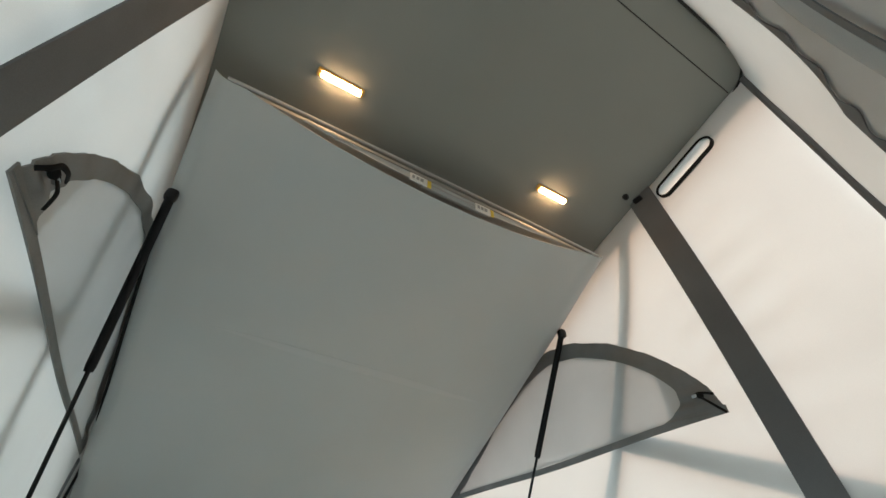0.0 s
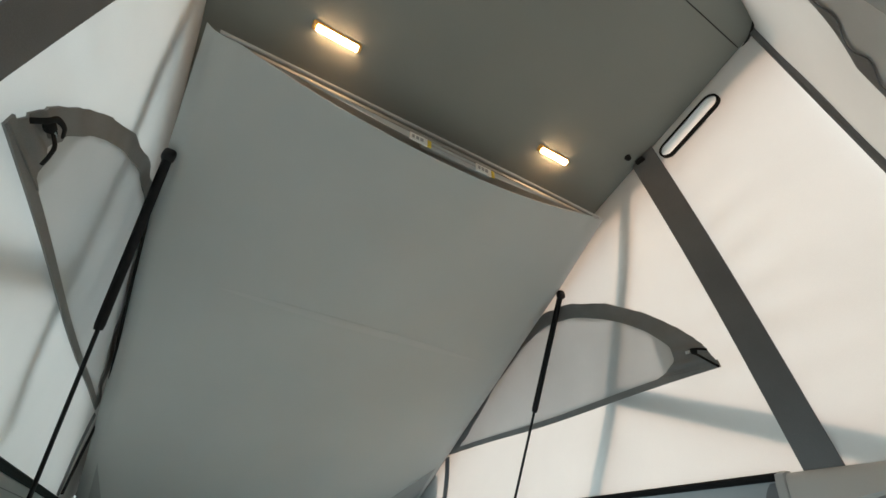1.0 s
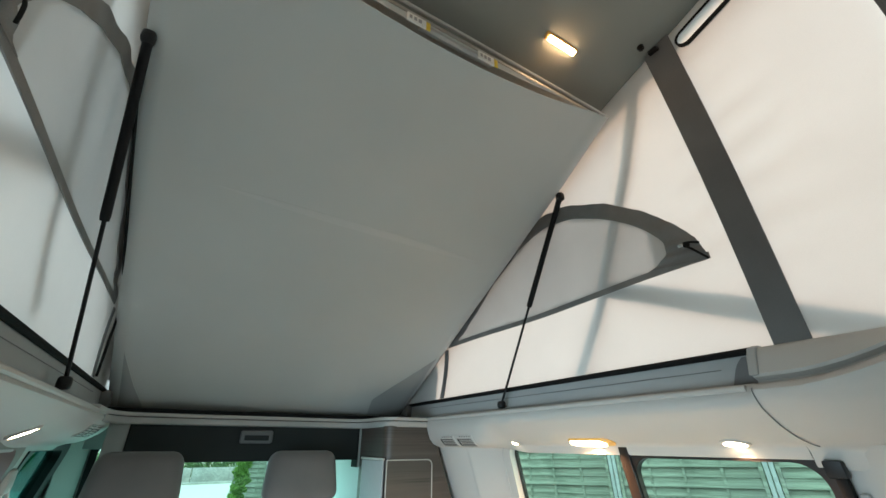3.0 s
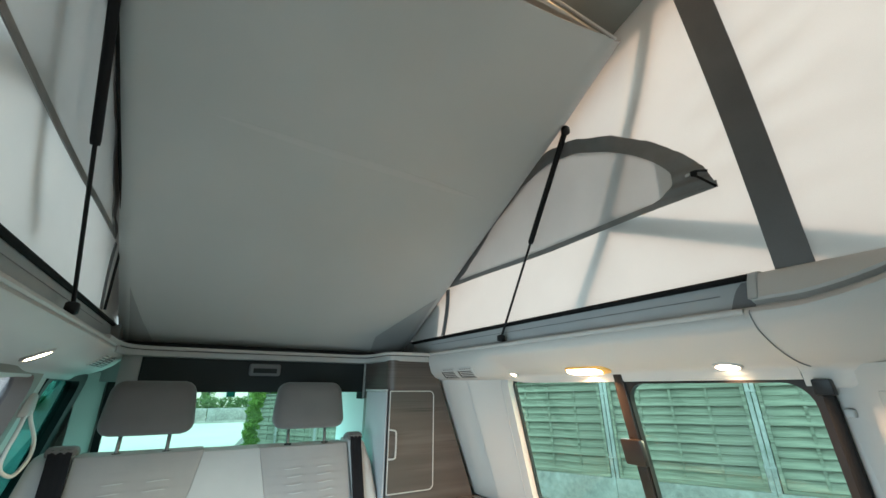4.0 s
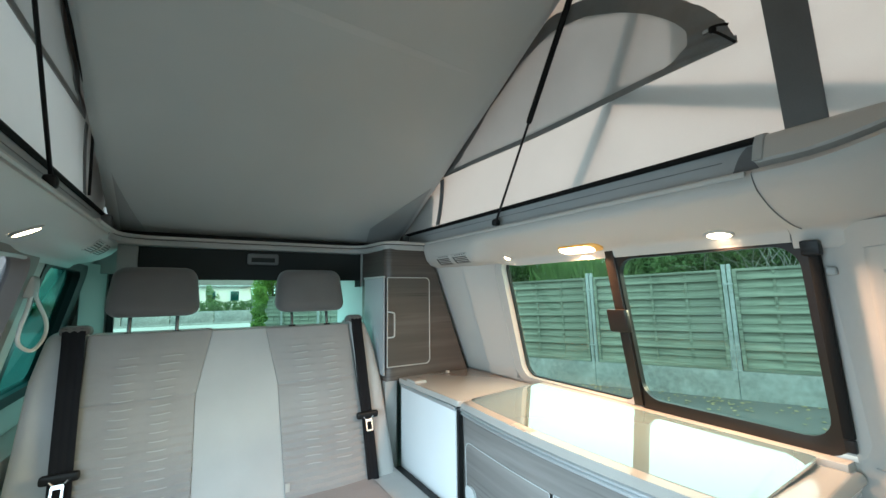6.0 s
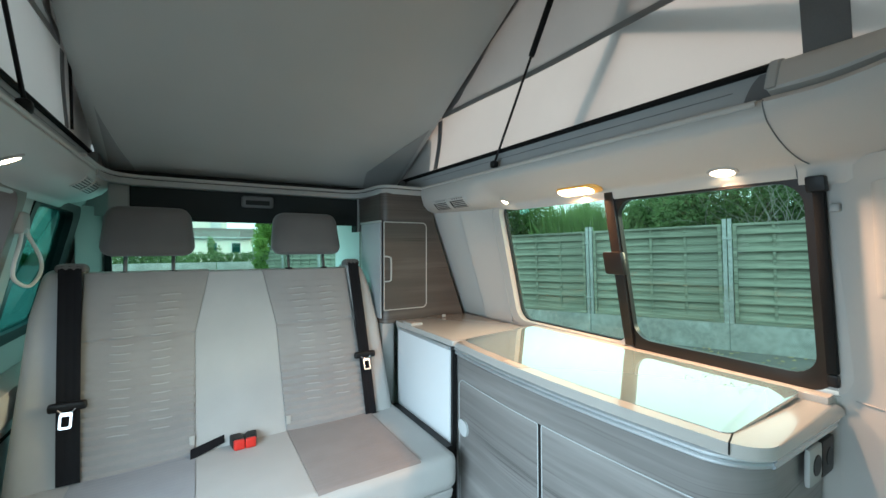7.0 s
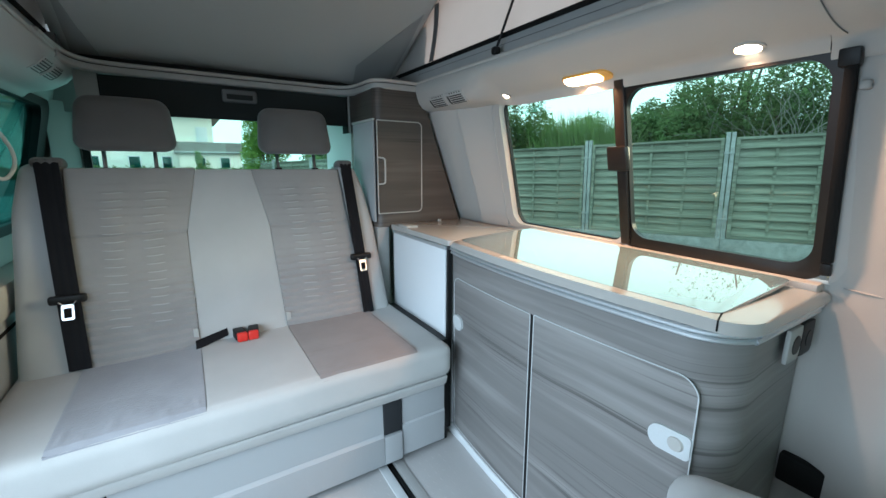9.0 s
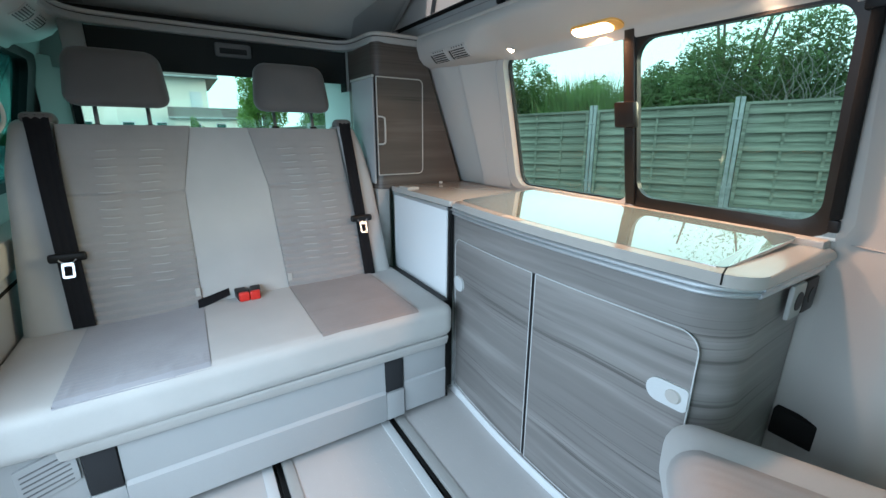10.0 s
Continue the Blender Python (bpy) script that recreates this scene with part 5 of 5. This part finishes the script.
def headrest(x0, x1):
    h = thing("headrest", "rounded grey-brown cloth headrest on two steel rods, darkened for shade", "headrest", "headrests")
    part("cushion", rbox(x0, x1, 0.645, 0.745, 1.092, 1.274, 0.042, (14, 10, 12), lambda c: Vector((c.x + 0.10 * (c.z - 1.19) * (-(c.x - (x0 + x1) / 2)) / 0.14, c.y - 0.03 * math.cos((c.x - (x0 + x1) / 2) * 9) + 0.20 * (c.z - 1.19), c.z))), SHADECLOTH, h)
    for x in (x0 + 0.065, x1 - 0.065):
        part("rod", tube([(x, 0.690, 1.10), (x, 0.670, 1.02)], 0.0065, 10), ROD, h, "dark steel rod")
        part("collar", tube([(x, 0.672, 1.036), (x, 0.671, 1.026)], 0.014, 12), BLACK, h, "black collar")
    return h


headrest(-0.600, -0.325)
headrest(-0.038, 0.242)


def belt(top_x, top_w, low_x, low_w, z_tongue):
    b = thing("seat_belt", "black seat belt with a steel tongue over the bench back", "seat belt", "seat belts")

    def f(u, v):
        z = lerp(1.062, 0.437, u)
        w = lerp(top_w, low_w, u)
        x = lerp(top_x, low_x, u) + w * (v - 0.5)
        y = back_y(z) - 0.016 - 0.006 * math.sin(math.pi * u) - (0.004 if z > 1.03 else 0) - 0.0012 * abs(math.sin(v * math.pi * 3))
        return Vector((x, y, z))

    part("webbing", sheet(f, 40, 18, (0, -0.0022, 0)), BELT, b)
    part("guide", rbox(top_x - top_w * 0.68, top_x + top_w * 0.68, 0.616, 0.70, 1.040, 1.070, 0.014, (8, 6, 4), lambda c: Vector((c.x, c.y, c.z - 0.25 * (c.y - 0.65) ** 2 * 20))), SHADECLOTH, b, "cloth-covered belt guide")
    u = (1.062 - z_tongue) / (1.062 - 0.437)
    x = lerp(top_x, low_x, u)
    y = back_y(z_tongue) - 0.030
    t = part("tongue_cover", rbox(x - 0.046, x + 0.046, y - 0.010, y + 0.012, z_tongue - 0.014, z_tongue + 0.014, 0.009, (8, 4, 5)), BLACK, b, "black tongue cover")
    part("tongue", moved(ring(round_rect(x - 0.015, x + 0.015, z_tongue - 0.056, z_tongue - 0.012, 0.006), round_rect(x - 0.0095, x + 0.0095, z_tongue - 0.050, z_tongue - 0.022, 0.003), "y", y - 0.012, y - 0.009), lambda c: c + Vector((0, 0.40 * (c.z - z_tongue), 0))), CHROME, t, "steel tongue")
    for q in (-1, 1):
        part("tongue_shoulder", tube([(x + q * 0.012, y - 0.0105, z_tongue - 0.014), (x + q * 0.021, y - 0.0105, z_tongue - 0.004)], 0.0024, 6), CHROME, t)


belt(-0.674, 0.060, -0.636, 0.054, 0.645)
belt(0.296, 0.048, 0.294, 0.046, 0.668)
buckles = thing("belt_buckles", "pair of red belt buckles between seat and back", "buckle")
for x, turn in ((-0.196, -0.15), (-0.157, 0.12)):
    c = Vector((x, 0.362, 0.456))
    bk = part("buckle", rbox(x - 0.018, x + 0.018, 0.352, 0.410, 0.438, 0.474, 0.006, (5, 5, 5), lambda p, c=c, a=turn: Vector((c.x + (p.x - c.x) + a * (p.y - c.y), p.y, p.z))), BLACK, buckles, "black buckle body")
    part("button", rbox(x - 0.0165, x + 0.0165, 0.342, 0.358, 0.440, 0.473, 0.005, (5, 4, 5), lambda p, c=c, a=turn: Vector((p.x + a * (p.y - c.y), p.y, p.z))), RED, bk, "red release button")
solid("lap_belt", sheet(lambda u, v: Vector((lerp(-0.235, -0.335, u), lerp(0.410, 0.376, u) + (0.014 + 0.014 * u) * (v - 0.5), 0.462 - 0.016 * u - 0.020 * (0.5 - v))), 10, 3, (0, 0, 0.003)), BELT, "short black lap belt lying on the seat", "seat belt")

# fore seat, turned towards the table
seat = thing("swivel_seat", "swivelled front seat with a pale border and taupe ribbed cushion", "seat")
corner, ua, va = Vector((0.425, -0.800)), Vector((-0.80, -0.60)).normalized(), Vector((0.40, -0.92)).normalized()


def seat_pos(c):
    p = corner + ua * c.x + va * c.y
    return Vector((p.x, p.y, c.z))


part("cushion", rbox(0.0, 0.52, 0.0, 0.52, 0.36, 0.524, 0.062, (22, 22, 12), seat_pos), SEATLIGHT, seat, "pale cushion border")
part("insert", rbox(0.072, 0.45, -0.0025, 0.50, 0.40, 0.5265, 0.060, (60, 20, 8), lambda c: seat_pos(Vector((c.x, c.y, c.z + (0.0015 * abs(math.sin(c.x * math.pi / 0.02)) if c.z > 0.515 else 0))))), SEATDARK, seat, "taupe ribbed cushion")
part("base", rbox(0.06, 0.46, 0.08, 0.46, 0.0, 0.37, 0.02, (4, 4, 4), seat_pos), BASEGREY, seat, "pale seat base")

# door-side armrest panel beside the bench
arm = thing("side_panel", "pale moulded panel with a dark joint beside the bench", "side panel")
part("panel", box(-0.865, -0.800, 0.02, 0.60, 0.0, 0.60, 0.012), BASEGREY, arm)
part("joint", box(-0.803, -0.797, 0.03, 0.59, 0.562, 0.572, 0.0), PIPE, arm, "dark joint")
part("shelf", box(-0.885, -0.79, 0.36, 1.40, 0.60, 0.70, 0.02), TRIM, arm, "pale shelf")

# rounded pillar lining ahead of the kitchen
def bulge(y):
    k = min(1.0, max(0.0, (-0.872 - y) / 0.15))
    return 0.062 * k * k * (3 - 2 * k)


fore_pillar = thing("fore_pillar_lining", "cream rounded pillar lining ahead of the kitchen", "trim", kind="structure")
part("lining", sheet(lambda u, v: Vector((wall_x(lerp(0.0, 1.30, v)) - 0.001 - bulge(lerp(-0.876, -1.60, u)), lerp(-0.876, -1.60, u), lerp(0.0, 1.30, v))), 90, 40, (0.001, 0, 0)), TRIM, fore_pillar)


def on_pillar(c):
    return Vector((wall_x(c.z) + c.x - bulge(c.y), c.y, c.z))


# wall details by the pillar
solid("wall_pocket", box(0.856, 0.884, -0.946, -0.855, 0.300, 0.372, 0.006), PIPE, "black plastic socket box low on the lining", "socket box")
hook = thing("coat_hook", "small pale coat hook on the pillar", "hook")
hx = wall_x(1.17) - bulge(-0.888)
part("plate", rbox(hx - 0.012, hx + 0.004, -0.890, -0.866, 1.200, 1.258, 0.006, (4, 4, 6), lambda c: Vector((c.x, c.y + 0.35 * (c.z - 1.230), c.z))), TRIM, hook)
part("peg", rbox(hx - 0.028, hx - 0.006, -0.898, -0.880, 1.198, 1.216, 0.006, (4, 4, 4)), TRIMGREY, hook)
guide = thing("belt_height_guide", "cream belt guide cover on the pillar", "belt guide")
part("cover", moved(rbox(-0.005, 0.002, -1.09, -0.945, 1.03, 1.25, 0.003, (4, 8, 10)), on_pillar), TRIM, guide)
for k in range(5):
    part("groove", moved(box(-0.0065, -0.004, -1.085, -0.970, 1.06 + 0.035 * k, 1.066 + 0.035 * k, 0.0), on_pillar), TRIMGREY, guide)
part("upper_seam", moved(tube([(-0.001, y, 1.302 - 0.12 * (y + 0.865)) for y in np.linspace(-0.865, -1.3, 8)], 0.0015, 6), on_pillar), TRIMGREY, guide)
part("pillar_seam", moved(tube([(-0.001, y, 0.80 - 0.05 * (y + 0.9)) for y in np.linspace(-0.9, -1.5, 12)], 0.002, 6), on_pillar), TRIMGREY, guide)

# ================= outside =================
GROUND = -0.55
bm = bmesh.new()
bmesh.ops.create_grid(bm, x_segments=40, y_segments=40, size=400)
moved(bm, lambda c: Vector((c.x, c.y, GROUND)))
solid("ground", bm, ASPHALT, "grey asphalt yard reaching to the distance", "ground", kind="structure")

fence = thing("fence", "weathered lapped-board fence with galvanised posts", "fence", kind="structure")
fence.matrix_world = pose(5.642, 3.528, -0.015, -1.82, 0, 20.5)
PITCH = 2.0
board_mesh = None
for k in range(-4, 6):
    y0 = PITCH * k
    panel = part("fence_panel", ring([(y0 + 0.07, -0.05), (y0 + 1.93, -0.05), (y0 + 1.93, 1.40), (y0 + 0.07, 1.40)], [(y0 + 0.115, -0.01), (y0 + 1.885, -0.01), (y0 + 1.885, 1.365), (y0 + 0.115, 1.365)], "x", -0.03, 0.02), FENCEWOOD, fence, "framed board panel", smooth=False)
    for j in range(11):
        z = -0.012 + 0.1250 * j
        if board_mesh is None:
            bm = bmesh.new()
            box(-0.008, 0.008, 0.0, 1.77, 0.0, 0.140, 0.002, bm, 1)
            ob = part("board", bm, FENCEWOOD, panel, smooth=False)
            board_mesh = ob.data
        else:
            ob = new("board", board_mesh)
            ob.parent = panel
        ob.location = ((0.006 if j % 2 else -0.010) + random.uniform(-0.003, 0.003), y0 + 0.115, z + random.uniform(-0.003, 0.003))
        ob.rotation_euler = (random.uniform(-0.004, 0.004), 0.24, random.uniform(-0.003, 0.003))
    for q in (0.52, 1.0, 1.45):
        part("batten", box(-0.008, 0.006, y0 + q, y0 + q + 0.035, -0.01, 1.365, 0.002), FENCEWOOD, panel, smooth=False)
    for a in (-0.058, 0.006):
        post = part("post", box(-0.03, 0.025, y0 + a, y0 + a + 0.052, -0.06, 1.475, 0.004), ZINC, fence, "galvanised post")
        for z in (0.22, 1.17):
            part("bracket", box(-0.042, -0.028, y0 + a - 0.008, y0 + a + 0.060, z, z + 0.03, 0.003), ZINC, post)
    part("plinth", box(-0.04, 0.04, y0 + 0.003, y0 + 1.997, -0.95, -0.055, 0.008), CONCRETE, fence, "concrete plinth")



def verge_z(x):
    return -0.44 + 0.11 * max(-1.0, x / 1.4) - 0.35 * max(0.0, -x - 1.4)


solid("verge", sheet(lambda u, v: Vector((lerp(-0.05, -2.4, v), lerp(-8.0, 12.0, u), verge_z(lerp(-0.05, -2.4, v)))), 10, 12, (0, 0, -0.03)), ASPHALT, "asphalt rising towards the foot of the fence", "ground", kind="structure").matrix_world = pose(5.642, 3.528, -0.015, -1.82, 0, 20.5)

litter = thing("fallen_leaves", "pale fallen leaves along the foot of the fence", "leaves", kind="stuff")
litter.matrix_world = pose(5.642, 3.528, -0.015, -1.82, 0, 20.5)
rng = random.Random(11)
bm = bmesh.new()
for _ in range(420):
    p = Vector((-0.06 - abs(rng.gauss(0, 0.35)), rng.uniform(-6, 5), 0))
    p.z = verge_z(p.x) + 0.006
    w, r = rng.uniform(0, 6.28), rng.uniform(0.018, 0.04)
    vs = [bm.verts.new(p + Vector((r * math.cos(w + q), r * 0.7 * math.sin(w + q), rng.uniform(0, 0.012)))) for q in (0, 1.3, 2.6, 3.9, 5.2)]
    bm.faces.new(vs)
part("leaves", bm, LITTER, litter, smooth=False)


def leaf_cloud(bm, rng, centre, radii, count, size):
    """Many small leaf blades scattered in a lump with an uneven outline."""
    cx_, cy_, cz_ = centre
    for _ in range(count):
        d = Vector((rng.gauss(0, 1), rng.gauss(0, 1), rng.gauss(0, 1))).normalized()
        r = rng.uniform(0.35, 1.0) ** 0.5 * (1 + 0.35 * noise.noise(d * 2.3 + Vector(centre)))
        p = Vector((cx_ + d.x * radii[0] * r, cy_ + d.y * radii[1] * r, cz_ + d.z * radii[2] * r))
        a = Vector((rng.gauss(0, 1), rng.gauss(0, 1), rng.gauss(0, 1))).normalized()
        b = a.orthogonal().normalized()
        s = size * rng.uniform(0.6, 1.4)
        vs = [bm.verts.new(p + q) for q in (-a * s, b * s * 0.45, a * s, -b * s * 0.45)]
        bm.faces.new(vs)


def shrub(name, x, y, height, width, mat, seed, count, label, limbs=5):
    rng = random.Random(seed)
    t = thing(name, label, name.split("_")[-1], "shrubs behind the fence")
    bm = bmesh.new()
    tips = []
    for k in range(limbs):
        w = 2 * math.pi * k / limbs + rng.uniform(-0.4, 0.4)
        tip = Vector((x + math.cos(w) * width * 0.6, y + math.sin(w) * width * 0.75, GROUND + height * rng.uniform(0.62, 0.95)))
        tips.append(tip)
        tube(smooth_line([(x, y, GROUND - 0.05), (lerp(x, tip.x, 0.2), lerp(y, tip.y, 0.2), lerp(GROUND, tip.z, 0.45)), tip], 5), [0.06 * (1 - i / 12) + 0.008 for i in range(11)], 6, bm=bm)
    part("trunk", bm, BARK, t)
    bm = bmesh.new()
    for tip in tips + [Vector((x, y, GROUND + height * 0.72))]:
        for _ in range(3):
            c = tip + Vector((rng.uniform(-0.4, 0.4) * width, rng.uniform(-0.5, 0.5) * width, rng.uniform(-0.35, 0.12) * height))
            leaf_cloud(bm, rng, c, (width * 0.42, width * 0.5, height * 0.16), count // (3 * (limbs + 1)), 0.042)
    part("crown", bm, mat, t, smooth=False)
    return t


for k, (x, y, h, w, dark) in enumerate(((6.9, 7.6, 3.45, 0.95, 0), (7.0, 6.4, 3.0, 0.7, 0), (7.9, 5.4, 2.6, 0.8, 0), (7.7, 4.1, 2.75, 0.8, 1), (7.9, 3.2, 2.85, 0.85, 1), (8.2, 2.3, 3.0, 0.9, 1), (8.5, 1.4, 3.15, 0.95, 1), (8.9, 0.4, 3.35, 1.1, 1), (6.2, 9.6, 3.0, 1.2, 0))):
    shrub("leafy_shrub", x, y, h, w, LEAFDARK if dark else LEAF, 20 + k, 15000, "dense dark green shrub above the fence" if dark else "fresh green leafy shrub above the fence")
shrub("leafy_shrub", 8.7, 2.9, 4.75, 0.8, LEAFDARK, 91, 2300, "thin leafy shrub rising high above the fence", 7)
rng = random.Random(5)
tuft = thing("tall_grass", "pale green tall grass tuft above the fence", "grass", kind="stuff")
bm = bmesh.new()
for _ in range(2600):
    bx, by = 6.75 + rng.uniform(-0.3, 0.3), 4.75 + rng.gauss(0, 0.45)
    h = rng.uniform(2.0, 2.75)
    dx, dy = rng.gauss(0, 0.25), rng.gauss(0, 0.35)
    a = Vector((bx, by, GROUND))
    b = a + Vector((dx * 0.4, dy * 0.4, h * 0.7))
    c = a + Vector((dx, dy, h))
    wv = Vector((0.006, 0.012, 0))
    vs = [bm.verts.new(p) for p in (a - wv, a + wv, b + wv, c, b - wv)]
    bm.faces.new(vs)
part("blades", bm, GRASS, tuft, smooth=False)
dry = thing("bare_bush", "bare grey twiggy bush above the fence", "bush")
bm = bmesh.new()
for _ in range(60):
    p = Vector((7.45 + rng.uniform(-0.2, 0.3), 1.7 + rng.gauss(0, 0.6), 1.1))
    d = Vector((rng.gauss(-0.1, 0.3), rng.gauss(0.15, 0.6), rng.uniform(0.5, 1.2))).normalized()
    pts = [p]
    for _ in range(7):
        d = (d + Vector((rng.gauss(0, 0.25), rng.gauss(0, 0.25), rng.gauss(-0.05, 0.2)))).normalized()
        p = p + d * 0.2
        pts.append(p)
    tube(pts, [0.0065 - 0.0007 * i for i in range(8)], 4, bm=bm)
part("twigs", bm, TWIG, dry)

# behind the van: a pale yard, a low wall with its hedge, houses, a tree at the fence's end
solid("pavement", prism([(-16, 2.2), (1.2, 2.2), (5.6, 2.2), (0.75, 12.4), (3.2, 24.9), (-16, 24.9)], "z", GROUND - 0.02, GROUND + 0.008), PAVE, "pale concrete yard behind the van", "pavement", kind="structure")
low_wall = thing("garden_wall", "low grey garden wall across the yard", "wall", "", "structure")
for k in range(9):
    part("wall_bay", box(-14.0 + 2.1 * k, -11.94 + 2.1 * k, 25.6, 25.85, GROUND, 0.16, 0.02), CONCRETE, low_wall, "grey rendered wall bay")
part("kerb", box(-14.0, 4.9, 24.9, 25.1, GROUND, GROUND + 0.10, 0.02), CONCRETE, low_wall, "grey kerb")
low_hedge = thing("clipped_hedge", "low clipped green hedge above the garden wall", "hedge")
bm = bmesh.new()
for x in np.linspace(-13.5, 4.5, 44):
    leaf_cloud(bm, rng, (x, 26.3, 0.22), (0.42, 0.40, 0.55), 520, 0.07)
part("foliage", bm, LEAFDARK, low_hedge, smooth=False)


def house(x0, x1, y0, y1, eave, ridge, windows, label, roof_over=0.4):
    h = thing("house", label, "house", "houses behind the yard")
    part("wall", box(x0, x1, y0, y1, GROUND, eave, 0.0), PLASTER, h)
    ym = (y0 + y1) / 2
    part("roof", prism([(y0 - roof_over, eave - 0.1), (y1 + roof_over, eave - 0.1), (ym, ridge)], "x", x0 - roof_over, x1 + roof_over), ROOFTILE, h, "grey tiled roof", smooth=False)
    part("gutter", tube([(x0 - roof_over, y0 - roof_over - 0.06, eave - 0.08), (x1 + roof_over, y0 - roof_over - 0.06, eave - 0.08)], 0.07, 8), ZINC, h)
    for a, b, c, d in windows:
        wdw = part("window", box(a, b, y0 - 0.03, y0 + 0.05, c, d, 0.01), WHITEPANEL, h, "white framed window")
        if d > 2.5:
            part("shutter", box(a + 0.04, b - 0.04, y0 - 0.05, y0 - 0.031, c + 0.04, d - 0.04, 0.004), WHITEPANEL, wdw, "closed white shutter")
            continue
        n = max(1, round((b - a) / 0.6))
        for i in range(n):
            p0 = a + 0.05 + (b - a - 0.05) * i / n
            part("pane", box(p0, p0 + (b - a - 0.05) / n - 0.05, y0 - 0.05, y0 - 0.031, c + 0.05, d - 0.05, 0.0), DARKGLASS, wdw, smooth=False)
    return h


house(-13.0, 1.55, 31.6, 41, 4.25, 7.2, ((0.55, 1.22, 2.35, 3.35), (-3.3, -2.65, 0.55, 1.40), (-1.55, -0.95, 0.55, 1.40), (-5.4, -4.7, 0.55, 1.40)), "cream plastered two-storey house", 0.7)
house(-0.55, 3.0, 29.6, 31.5, 1.72, 2.32, ((0.4, 0.9, 0.6, 1.35), (1.7, 2.3, 0.6, 1.35)), "low white annexe with a grey tiled roof", 0.25)
shrub("leafy_tree", 2.15, 14.2, 3.7, 0.62, LEAFBRIGHT, 77, 15000, "fresh green garden tree at the end of the fence", 7)
shrub("leafy_bush", 0.55, 27.4, 2.35, 0.35, LEAF, 78, 2600, "small green garden bush by the annexe", 4)
shrub("leafy_shrub", 3.6, 12.6, 2.6, 0.8, LEAFDARK, 79, 9000, "dense dark green shrub above the fence")
ivy = thing("ivy", "bright green ivy over the end of the fence", "ivy")
bm = bmesh.new()
for z in np.linspace(GROUND + 0.15, 1.2, 9):
    leaf_cloud(bm, rng, (1.42 + rng.uniform(-0.08, 0.05), 12.55 + rng.uniform(-0.1, 0.1), z), (0.20, 0.22, 0.16), 420, 0.045)
part("foliage", bm, LEAFBRIGHT, ivy, smooth=False)

# beside the van: a low boarded garage, added to cut light from the left
garage = thing("garage", "added low garage with grey upright boards beside the van", "garage")
part("wall", box(-4.3, -4.0, -4.0, 7.0, GROUND, 2.10, 0.0), CONCRETE, garage, "grey garage wall")
part("roof", box(-7.0, -3.85, -4.2, 7.2, 2.101, 2.25, 0.02), ROOFTILE, garage, "flat grey roof")
rib_mesh = None
for k in range(44):
    if rib_mesh is None:
        rib = part("board", box(-3.995, -3.955, 0.0, 0.15, GROUND, 2.095, 0.004), GARAGEWOOD, garage, smooth=False)
        rib_mesh = rib.data
    else:
        rib = new("board", rib_mesh)
        rib.parent = garage
    rib.location.y = -3.95 + 0.248 * k
